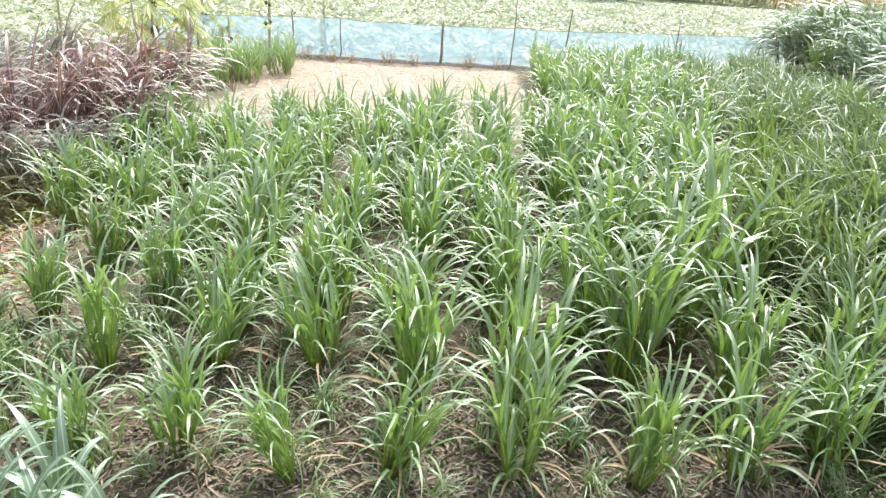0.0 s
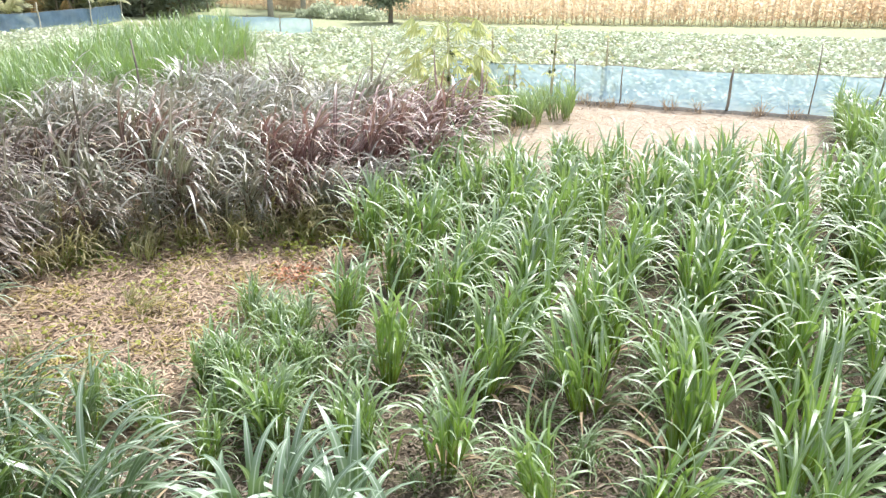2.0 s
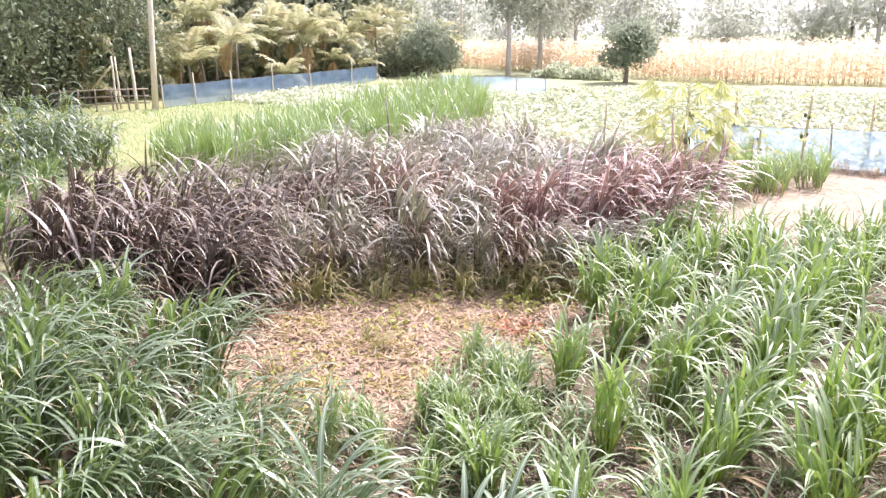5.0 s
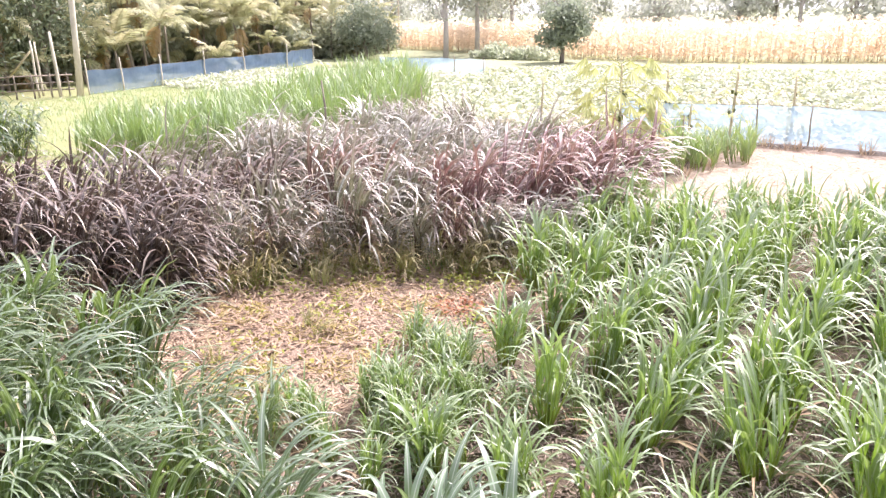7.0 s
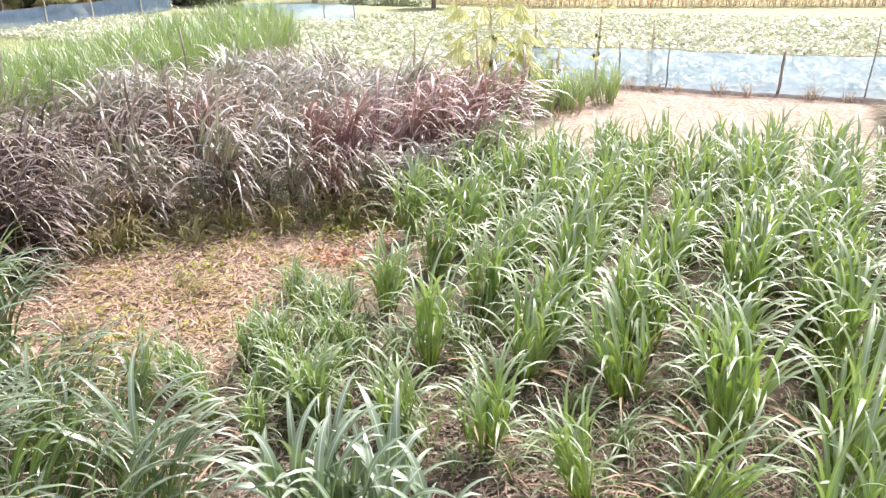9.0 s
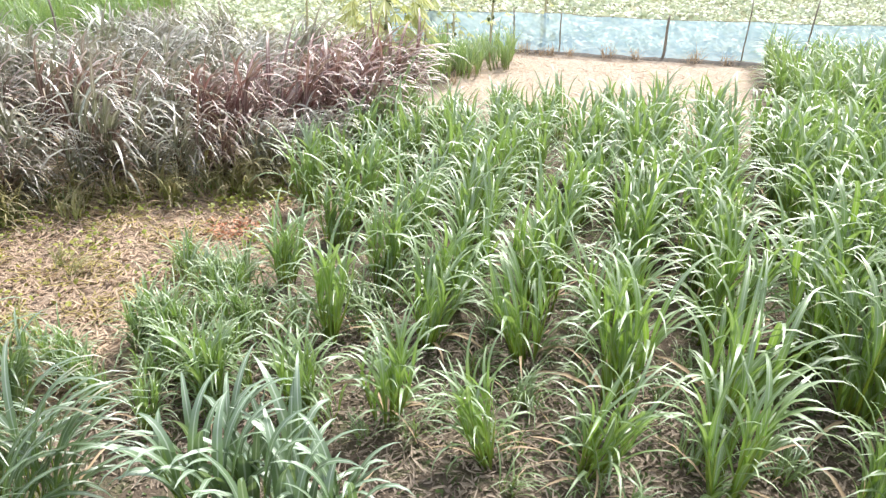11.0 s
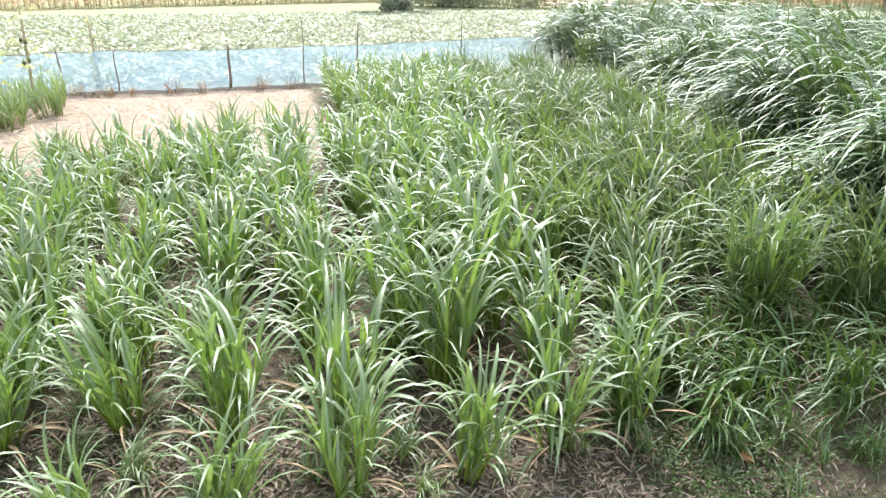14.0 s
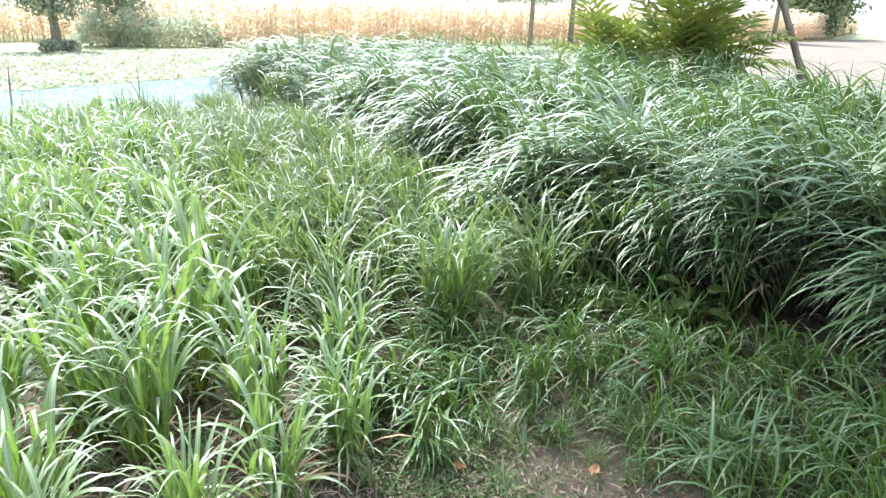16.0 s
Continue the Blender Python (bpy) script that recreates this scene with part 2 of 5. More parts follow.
def net_material(name, a1, a2, cover):
    k = Net(name)
    geo = k.n("ShaderNodeNewGeometry")
    n = k.noise(geo.outputs["Position"], 3.0, 4.0)
    dif, trl, tra, a, b, out = (k.n(s) for s in ("ShaderNodeBsdfDiffuse", "ShaderNodeBsdfTranslucent", "ShaderNodeBsdfTransparent", "ShaderNodeMixShader", "ShaderNodeMixShader", "ShaderNodeOutputMaterial"))
    c = k.mix(n, a1, a2)
    k.put(dif.inputs[0], c)
    k.put(trl.inputs[0], c)
    a.inputs[0].default_value = 0.5
    k.put(b.inputs[0], k.math("ADD", k.math("MULTIPLY", n, 0.3), cover))
    L = k.t.links
    L.new(dif.outputs[0], a.inputs[1])
    L.new(trl.outputs[0], a.inputs[2])
    L.new(tra.outputs[0], b.inputs[1])
    L.new(a.outputs[0], b.inputs[2])
    L.new(b.outputs[0], out.inputs[0])
    return k.mat


M_NET = net_material("pale_blue_net", (0.30, 0.50, 0.68), (0.48, 0.65, 0.78), 0.36)
# Same net as above, its blue darkened for the shade by the palms.
M_NET_SHADED = net_material("shaded_blue_net", (0.17, 0.27, 0.42), (0.25, 0.35, 0.48), 0.55)


def ground_material():
    k = Net("ground_soil")
    geo = k.n("ShaderNodeNewGeometry")
    pos = geo.outputs["Position"]
    sep = k.n("ShaderNodeSeparateXYZ")
    k.put(sep.inputs[0], pos)
    wob = k.math("MULTIPLY", k.math("SUBTRACT", k.noise(pos, 1.1, 5.0, 0.6), 0.5), 1.6)
    x, y = k.math("ADD", sep.outputs[0], wob), k.math("ADD", sep.outputs[1], wob)

    def box(x0, x1, y0, y1, soft=0.3):
        f = k.math("MULTIPLY", k.step(x, x0 - soft, x0 + soft), k.step(x, x1 + soft, x1 - soft))
        g = k.math("MULTIPLY", k.step(y, y0 - soft, y0 + soft), k.step(y, y1 + soft, y1 - soft))
        return k.math("MULTIPLY", f, g)

    fine, mid, big = k.noise(pos, 42.0, 6.0, 0.7), k.noise(pos, 6.0, 5.0, 0.6), k.noise(pos, 0.5, 4.0)
    soil = k.ramp(fine, [(0.25, (0.04, 0.029, 0.019)), (0.5, (0.095, 0.068, 0.046)), (0.75, (0.19, 0.142, 0.10))])
    soil = k.mix(k.math("MULTIPLY", k.step(mid, 0.45, 0.65), 0.45), soil, (0.12, 0.14, 0.055))
    litter = k.ramp(fine, [(0.25, (0.10, 0.07, 0.05)), (0.5, (0.23, 0.165, 0.12)), (0.75, (0.39, 0.30, 0.22))])
    litter = k.mix(k.math("MULTIPLY", k.step(mid, 0.5, 0.68), 0.5), litter, (0.36, 0.33, 0.11))
    bare = k.ramp(k.noise(pos, 11.0, 7.0, 0.7), [(0.3, (0.22, 0.16, 0.11)), (0.5, (0.34, 0.262, 0.195)), (0.7, (0.46, 0.38, 0.30))])
    lawn = k.ramp(mid, [(0.3, (0.17, 0.19, 0.075)), (0.7, (0.27, 0.28, 0.12))])
    vine = k.ramp(mid, [(0.3, (0.16, 0.14, 0.08)), (0.7, (0.30, 0.29, 0.17))])
    strip = k.ramp(mid, [(0.3, (0.22, 0.235, 0.12)), (0.7, (0.32, 0.34, 0.19))])
    sand = k.ramp(mid, [(0.3, (0.135, 0.105, 0.08)), (0.7, (0.20, 0.165, 0.13))])
    c = k.mix(k.step(y, 17.9, 18.8), soil, vine)
    c = k.mix(k.step(x, -10.5, -12.5), c, lawn)
    c = k.mix(box(-22, -9.5, -30, 5.0), c, k.mix(0.35, lawn, litter))
    c = k.mix(k.step(y, 34.5, 37.5), c, strip)
    c = k.mix(box(-9.2, -3.4, 2.4, 8.0), c, litter)
    c = k.mix(box(-4.3, 1.5, 11.1, 17.8, 0.2), c, bare)
    c = k.mix(k.math('MULTIPLY', k.step(k.math('SUBTRACT', x, k.math('MULTIPLY', y, 1.8)), -1.0, 1.0), box(19.0, 400, -200, 41.5)), c, sand)
    c = k.mix(k.math("MULTIPLY", k.step(big, 0.45, 0.7), 0.15), c, (0.30, 0.24, 0.16))
    return k.surface(c, 0.92, k.bump(k.math("ADD", fine, mid), 0.8, 0.03))


M_GROUND = ground_material()

# ---- mesh makers ----


def to_mesh(name, V, F, UV=None, mat=None, smooth=True):
    me = bpy.data.meshes.new(name)
    me.from_pydata(V.tolist() if hasattr(V, "tolist") else V, [], F.tolist() if hasattr(F, "tolist") else F)
    if UV is not None:
        lay = me.uv_layers.new(name="UVMap")
        idx = np.empty(len(me.loops), dtype=np.int32)
        me.loops.foreach_get("vertex_index", idx)
        lay.data.foreach_set("uv", np.asarray(UV, dtype=np.float32)[idx].ravel())
    if smooth:
        me.polygons.foreach_set("use_smooth", np.ones(len(me.polygons), dtype=bool))
    if mat:
        me.materials.append(mat)
    me.update()
    return me


def part(name, me, parent, label=""):
    ob = new(name, me)
    ob.parent = parent
    return tagged(ob, label)


def thing(name, label, category, group="", kind="", me=None):
    return tagged(new(name, me), label, category, group, kind)


def blades(base, az, th0, bend, L, w, K=6, fold=0.12, twist=None, power=1.6, rise=0.25):
    """Arching blades with a folded section. Angles in radians from upright. Returns vertices, quads, uv."""
    N = len(az)
    s = np.linspace(0, 1, K + 1)
    mids = (s[1:] + s[:-1]) / 2
    thm = th0[:, None] + bend[:, None] * mids[None] ** power
    ds = (L / K)[:, None]
    hor = np.concatenate([np.zeros((N, 1)), np.cumsum(np.sin(thm) * ds, 1)], 1)
    ver = np.concatenate([np.zeros((N, 1)), np.cumsum(np.cos(thm) * ds, 1)], 1)
    th = th0[:, None] + bend[:, None] * s[None] ** power
    d = np.stack([np.cos(az), np.sin(az), 0 * az], -1)[:, None, :]
    up = np.array([0, 0, 1.0])
    c = base[:, None, :] + hor[..., None] * d + ver[..., None] * up
    n = -np.cos(th)[..., None] * d + np.sin(th)[..., None] * up
    side = np.stack([-np.sin(az), np.cos(az), 0 * az], -1)[:, None, :] + 0 * c
    if twist is not None:
        a = (twist[:, None] * s[None])[..., None]
        side, n = side * np.cos(a) + n * np.sin(a), n * np.cos(a) - side * np.sin(a)
    prof = (0.55 + 0.45 * np.minimum(1, s / rise)) * np.clip(1 - s ** 2.6, 0.02, 1)
    hw = (w[:, None] * prof[None] / 2)[..., None]
    V = np.stack([c + side * hw + n * hw * 2 * fold, c, c - side * hw + n * hw * 2 * fold], 2)
    idx = np.arange(N * (K + 1) * 3).reshape(N, K + 1, 3)
    q1 = np.stack([idx[:, :-1, 0], idx[:, :-1, 1], idx[:, 1:, 1], idx[:, 1:, 0]], -1)
    q2 = np.stack([idx[:, :-1, 1], idx[:, :-1, 2], idx[:, 1:, 2], idx[:, 1:, 1]], -1)
    F = np.concatenate([q1.reshape(-1, 4), q2.reshape(-1, 4)])
    UV = np.zeros((N, K + 1, 3, 2))
    UV[..., 0] = np.array([0, 0.5, 1.0])
    UV[..., 1] = s[None, :, None]
    return V.reshape(-1, 3), F, UV.reshape(-1, 2)


def tubes(paths, radii, sides=6):
    """Tapered tubes along paths (lists of points) with radii per point; closed at the end."""
    V, F = [], []
    for P, R in zip(paths, radii):
        P = [Vector(p) for p in P]
        o = len(V)
        for i, p in enumerate(P):
            t = (P[min(i + 1, len(P) - 1)] - P[max(i - 1, 0)]).normalized()
            a = t.orthogonal().normalized() if abs(t.z) < 0.9 else (Vector((1, 0, 0)) - t * t.x).normalized()
            b = t.cross(a)
            for j in range(sides):
                q = 2 * math.pi * j / sides
                V.append(tuple(p + (a * math.cos(q) + b * math.sin(q)) * R[i]))
        for i in range(len(P) - 1):
            for j in range(sides):
                k = (j + 1) % sides
                F.append((o + i * sides + j, o + i * sides + k, o + (i + 1) * sides + k, o + (i + 1) * sides + j))
        F.append(tuple(o + (len(P) - 1) * sides + j for j in range(sides)))
        F.append(tuple(o + j for j in reversed(range(sides))))
    return V, F


def clump_parts(st, r):
    """One grass clump: stalk tubes, blades, dry blades. st: the sizes of its kind."""
    n = st["tillers"]
    rad = st["radius"] * np.sqrt(r.random(n))
    pa = r.random(n) * 2 * np.pi
    foot = np.stack([rad * np.cos(pa), rad * np.sin(pa), 0 * pa - 0.02], -1)
    lean = st["lean"] * (0.3 + 0.7 * rad / st["radius"]) * (0.6 + 0.8 * r.random(n))
    h = st["stem"] * (0.65 + 0.5 * r.random(n))
    la = pa + r.normal(0, 0.5, n)
    dirs = np.stack([np.sin(lean) * np.cos(la), np.sin(lean) * np.sin(la), np.cos(lean)], -1)
    tops = foot + dirs * h[:, None]
    paths, radii = [], []
    for i in range(n):
        paths.append([foot[i], foot[i] + dirs[i] * h[i] * 0.5, tops[i]])
        radii.append([st["thick"], st["thick"] * 0.9, st["thick"] * 0.4])
    m = st["leaves"]
    i = np.repeat(np.arange(n), m)
    k = np.tile(np.arange(m), n) / max(1, m - 1)
    at = st.get("low", 0.3) + (1 - st.get("low", 0.3)) * k
    base = foot[i] + dirs[i] * (h[i] * at)[:, None]
    plane = r.random(n) * 2 * np.pi
    az = plane[i] + np.tile(np.arange(m) * np.pi, n) + r.normal(0, st.get("spread", 0.5), n * m)
    az = np.where(r.random(n * m) < st.get("outward", 0.35), la[i] + r.normal(0, 0.7, n * m), az)
    if "bias" in st:
        az = np.where(r.random(n * m) < st["bias"], np.pi + r.normal(0, st.get("wind", 0.5), n * m), az)
    th0 = np.radians(r.uniform(*st["start"], n * m)) * (1.15 - st.get("fade", 0.6) * k)
    bend = np.radians(r.uniform(*st["bend"], n * m)) * (1.1 - 0.4 * st.get("fade", 0.6) * k)
    stiff = r.random(n * m) < st.get("upright", 0.0)
    th0 = np.where(stiff, np.radians(r.uniform(0, 13, n * m)), th0)
    bend = np.where(stiff, np.radians(r.uniform(30, 110, n * m)), bend)
    L = st["leaf"] * r.uniform(0.65, 1.15, n * m) * (0.85 + 0.2 * np.sin(np.pi * k))
    w = st["width"] * r.uniform(0.7, 1.2, n * m)
    tw = r.normal(0, 0.25, n * m)
    spikes = st.get("spikes", 0)
    if spikes:
        # rolled young leaves that stand straight up
        base = np.concatenate([base, tops[:spikes]])
        az = np.concatenate([az, r.random(spikes) * 6.283])
        th0 = np.concatenate([th0, np.radians(r.uniform(2, 12, spikes))])
        bend = np.concatenate([bend, np.radians(r.uniform(2, 15, spikes))])
        L = np.concatenate([L, st["leaf"] * r.uniform(0.4, 0.6, spikes)])
        w = np.concatenate([w, np.full(spikes, st["width"] * 0.5)])
        tw = np.concatenate([tw, np.zeros(spikes)])
    main = blades(base, az, th0, bend, L, w, st["K"], 0.07, tw, st.get("power", 1.6))
    nd = st.get("dry", 0)
    dry = None
    if nd:
        a = r.random(nd) * 2 * np.pi
        b = np.stack([st["radius"] * np.cos(a), st["radius"] * np.sin(a), r.uniform(0.02, 0.35, nd) * st["stem"]], -1)
        dry = blades(b, a, np.radians(r.uniform(40, 80, nd)), np.radians(r.uniform(50, 95, nd)), st["leaf"] * r.uniform(0.4, 0.8, nd), st["width"] * r.uniform(0.5, 0.9, nd), 4, 0.2, r.normal(0, 1, nd))
    return tubes(paths, radii, st.get("sides", 5)), main, dry


YOUNG = dict(tillers=13, radius=0.12, stem=0.64, lean=0.24, thick=0.011, leaves=7, leaf=0.78, width=0.036, start=(4, 32), bend=(88, 150), K=8, dry=5, low=0.08, upright=0.24, power=2.1, bias=0.18, wind=0.8)
FIRST = dict(YOUNG, tillers=10, radius=0.085, stem=0.58, leaves=6, leaf=0.78, width=0.036, dry=6, upright=0.28, start=(3, 32))
TALL = dict(fade=0.15, tillers=11, radius=0.28, stem=1.30, lean=0.2, thick=0.013, leaves=8, power=1.4, leaf=1.42, width=0.054, start=(12, 36), bend=(82, 120), K=9, dry=4, low=0.36, outward=0.08, spread=0.3, bias=0.94, wind=0.22, spikes=3)
FINE = dict(fade=0.4, tillers=18, radius=0.16, stem=0.36, lean=0.30, thick=0.006, leaves=4, leaf=1.12, width=0.034, start=(4, 26), bend=(55, 130), K=7, dry=3, low=0.10, bias=0.5, wind=0.4, upright=0.36, power=2.0)
BROAD = dict(tillers=10, radius=0.2, stem=0.55, lean=0.3, thick=0.014, leaves=5, leaf=0.8, width=0.074, start=(3, 32), bend=(70, 165), K=10, dry=2, low=0.25, power=2.8, upright=0.12)
PURPLE = dict(fade=0.3, tillers=9, radius=0.15, stem=0.95, lean=0.26, thick=0.011, leaves=7, power=1.7, leaf=1.15, width=0.046, start=(5, 32), bend=(98, 148), K=8, dry=10, low=0.14, outward=0.15, spread=0.4, bias=0.72, wind=0.36, upright=0.1)
CRIMSON = dict(PURPLE, spikes=3, leaf=1.2, upright=0.12, bias=0.78)
DUSKY = dict(PURPLE, upright=0.04, start=(8, 38), bias=0.84, wind=0.28)
LUSH = dict(fade=0.2, tillers=12, radius=0.2, stem=0.50, lean=0.22, thick=0.007, leaves=5, power=2.0, leaf=0.95, width=0.038, start=(3, 24), bend=(80, 135), K=8, dry=2, low=0.12, outward=0.12, spread=0.3, bias=0.88, wind=0.3, upright=0.08)
BRIGHT = dict(tillers=20, radius=0.32, stem=0.70, lean=0.18, thick=0.009, leaves=6, leaf=0.95, width=0.026, start=(3, 20), bend=(10, 90), K=5, dry=4, low=0.2, sides=4, power=2.0)
CORNER = dict(fade=0.3, tillers=7, radius=0.10, stem=0.22, lean=0.4, thick=0.006, leaves=4, power=1.4, leaf=0.60, width=0.022, start=(6, 40), bend=(70, 130), K=6, dry=2, low=0.2, bias=0.7, wind=0.45, sides=4, upright=0.1)
DROOPY = dict(fade=0.1, tillers=16, radius=0.4, stem=1.7, lean=0.55, thick=0.012, leaves=16, power=1.3, leaf=0.55, width=0.06, start=(35, 80), bend=(70, 120), K=4, low=0.2, outward=0.5, sides=4, bias=0.4, wind=0.6)
LOWG = dict(tillers=14, radius=0.10, stem=0.08, lean=0.7, thick=0.004, leaves=3, leaf=0.30, width=0.011, start=(10, 60), bend=(30, 100), K=5, dry=5, low=0.2, sides=4)


def clump_kind(name, label, category, group, st, mats, count, seed, single=False):
    """A set of differing clumps; each an Empty with stalks, blades and dry leaves. Returns the models."""
    out = []
    for j in range(count):
        r = np.random.default_rng(seed + j)
        (tv, tf), main, dry = clump_parts(st, r)
        e = thing(name, label, category, group)
        if single:
            k5, n5 = st.get("sides", 5), 3 * st.get("sides", 5)
            stalks = []
            for q in range(st["tillers"]):
                stalks.append(part("stalk", to_mesh("stalk", tv[q * n5:(q + 1) * n5], [tuple(i - q * n5 for i in f) for f in tf if q * n5 <= f[0] < (q + 1) * n5], None, mats[1]), e))
            for nm, b, K, mt in (("blade", main, st["K"], mats[0]), ("dry_blade", dry, 4, mats[2])):
                if not b:
                    continue
                V, F, UV = b
                m = (K + 1) * 3
                half = len(F) // 2
                for q in range(len(V) // m):
                    f = np.concatenate([F[q * K:(q + 1) * K], F[half + q * K:half + (q + 1) * K]]) - q * m
                    part(nm, to_mesh(nm, V[q * m:(q + 1) * m], f, UV[q * m:(q + 1) * m], mt), e if nm == "dry_blade" else stalks[min(len(stalks) - 1, q // st["leaves"])], "withered tan blade" if nm == "dry_blade" else "")
        else:
            tagged(part("sheath", to_mesh("sheath", tv, tf, None, mats[1]), e), kind="stuff")
            tagged(part("foliage", to_mesh("foliage", *main, mats[0]), e), kind="stuff")
            if dry:
                tagged(part("dry_foliage", to_mesh("dry_foliage", *dry, mats[2]), e, "withered tan leaves at the foot"), kind="stuff")
        out.append(e)
    return out


class Planter:
    """Sets out copies of models; the models themselves stand at the first places."""

    def __init__(self, models, seed):
        self.models, self.i, self.r = models, 0, np.random.default_rng(seed)

    def put(self, x, y, scale=1.0, z=0.0, tilt=6.0, spin=None):
        m = pose(x, y, z, self.r.normal(0, tilt), self.r.normal(0, tilt), self.r.uniform(0, 360) if spin is None else spin + self.r.normal(0, 28))
        j = self.i % len(self.models)
        ob = self.models[j]
        if self.i < len(self.models):
            ob.matrix_basis = m
            ob.scale = (scale,) * 3
        else:
            ob = copy_thing(ob, m)
            ob.scale = (scale,) * 3
        self.i += 1
        return ob


def inside(x, y, poly):
    c = False
    for (x0, y0), (x1, y1) in zip(poly, poly[1:] + poly[:1]):
        if (y0 > y) != (y1 > y) and x < (x1 - x0) * (y - y0) / (y1 - y0) + x0:
            c = not c
    return c


def spots(poly, gap, r, jitter=0.25):
    xs, ys = [p[0] for p in poly], [p[1] for p in poly]
    for a in np.arange(min(xs), max(xs), gap):
        for b in np.arange(min(ys), max(ys), gap):
            x, y = a + r.normal(0, jitter * gap), b + r.normal(0, jitter * gap)
            if inside(x, y, poly):
                yield x, y


# ---- ground: one sheet to the horizon ----
gx = np.concatenate([[-3000, -900, -300, -120, -60, -35, -20, -14], np.arange(-10, 9.01, 0.14), [10, 14, 20, 35, 60, 120, 300, 900, 3000]])
gy = np.concatenate([[-3000, -900, -200, -50, -12, -3], np.arange(0.5, 18.6, 0.14), [20, 24, 30, 40, 60, 90, 150, 300, 900, 3000]])
GX, GY = np.meshgrid(gx, gy, indexing="ij")
GZ = np.zeros_like(GX)
for i, a in enumerate(gx):
    for j, b in enumerate(gy):
        if -10 <= a <= 9.01 and 0.5 <= b <= 18.6:
            GZ[i, j] = 0.03 * noise.noise((a * 1.7, b * 1.7, 0)) + 0.015 * noise.noise((a * 6, b * 6, 3))
gi = np.arange(GX.size).reshape(GX.shape)
gF = np.stack([gi[:-1, :-1], gi[1:, :-1], gi[1:, 1:], gi[:-1, 1:]], -1).reshape(-1, 4)
ground = thing("ground", "brown field soil with leaf litter, pale straw plot and grassy edges", "ground", "", "structure",
               to_mesh("ground", np.stack([GX, GY, GZ], -1).reshape(-1, 3), gF, None, M_GROUND))

# ---- young napier field, in rows ----
GREEN = (M_YOUNG, M_STALK, M_DRY)
young = Planter(clump_kind("napier_clump", "young green napier grass clump with pale arching blades", "grass clump", "napier clumps in rows", YOUNG, GREEN, 9, 100), 1)
near = Planter(clump_kind("napier_clump", "young green napier grass clump with pale arching blades", "grass clump", "napier clumps in rows", FIRST, GREEN, 6, 130, True), 9)
r = np.random.default_rng(11)
FRONT = [(-2.65, 3.31), (-2.1, 3.43), (-1.5, 3.53), (-0.77, 3.37), (-0.17, 3.44), (0.57, 3.5), (1.3, 3.5), (1.95, 3.65), (2.85, 4.3),
         (-3.05, 3.5), (-3.5, 3.75), (-3.0, 4.1), (-2.28, 4.29), (-1.54, 4.47), (-0.8, 4.52), (-0.11, 4.22), (0.62, 4.22), (1.43, 4.5), (2.2, 4.35), (2.55, 3.75)]
for n, (x, y) in enumerate(FRONT):
    (near if n < 9 or 11 < n < 17 else young).put(x, y, (0.6 if x < -2.9 else 0.86 if n < 7 else 0.76 if x > 2.4 else 0.88 if x > 1.7 else 1.04) * (1 + 0.07 * max(-2, min(2, x))) * r.uniform(0.92, 1.08), 0, 6, 0 if x > 0.9 else None)
for j in range(2, 20):
    y = 5.15 + 0.76 * (j - 2)
    for i in range(-7, 7):
        x = -0.14 + 0.72 * i + r.normal(0, 0.06) + 0.06 * math.sin(j * 1.7 + i)
        yy = y + r.normal(0, 0.09) + (0.05 if i % 2 else -0.05)
        left = -3.7 if y < 6 else -4.2 if y < 8 else -4.4
        right = 2.8 + 0.155 * (y - 5)
        if x < left or x > right or (x < 1.5 and yy > 10.9) or (x < -2.4 and yy > 10.2) or yy > 17.0:
            continue
        s = (0.78 if x < -2.7 and y < 6.5 else 1.08) * (1.0 + 0.07 * max(-2, min(3, x))) * r.uniform(0.88, 1.12) * (0.9 if x < 1.5 and yy > 9.6 else 1.0) * (1.0 - 0.28 * max(0.0, min(1.0, (yy - 11.5) / 4.0)))
        young.put(x, yy, s, 0, 6, 0 if x > 0.9 else None)

for x, y in spots([(-3.9, 2.9), (-2.6, 2.6), (-2.9, 4.2), (-3.6, 5.2), (-4.0, 5.4)], 0.38, r):
    young.put(x, y, r.uniform(0.32, 0.52), 0)

# ---- finer grass between the rows and the tall stand ----
fine = Planter(clump_kind("grass_tuft", "soft green grass tuft with thin drooping blades", "grass tuft", "grass tufts beside the rows", FINE, (M_FINE, M_DSTALK, M_DRY), 6, 200), 2)
for x, y in spots([(3.0, 4.7), (6.9, 4.2), (7.3, 9.5), (7.9, 18.2), (4.9, 18.2), (3.5, 9.0), (3.1, 6.5)], 0.62, r):
    if not (4.3 < x < 5.4 and 15.6 < y < 17.3):
        fine.put(x, y, r.uniform(0.85, 1.3) * (1.0 - 0.3 * max(0.0, min(1.0, (y - 11.5) / 4.0))), 0, 6, 10)
fan = Planter(clump_kind("pale_grass_clump", "large pale green grass clump fanning out over low grass", "grass clump", "", dict(FIRST, tillers=16, radius=0.17, lean=0.36, width=0.03, leaf=0.9, bias=0.3, upright=0.35), GREEN, 2, 240, True), 19)
fan.put(4.4, 4.95, 1.12, 0, 3, 10)
fan.put(4.72, 5.15, 1.05, 0, 3, 10)
mid_tufts = Planter(clump_kind("upright_grass_tuft", "yellow-green upright grass tuft near the fence", "grass tuft", "upright tufts by the fence", dict(BRIGHT, stem=0.4, tillers=15, leaf=0.95, lean=0.3, bend=(20, 120)), (M_BRIGHT, M_STALK, M_DRY), 4, 540), 15)
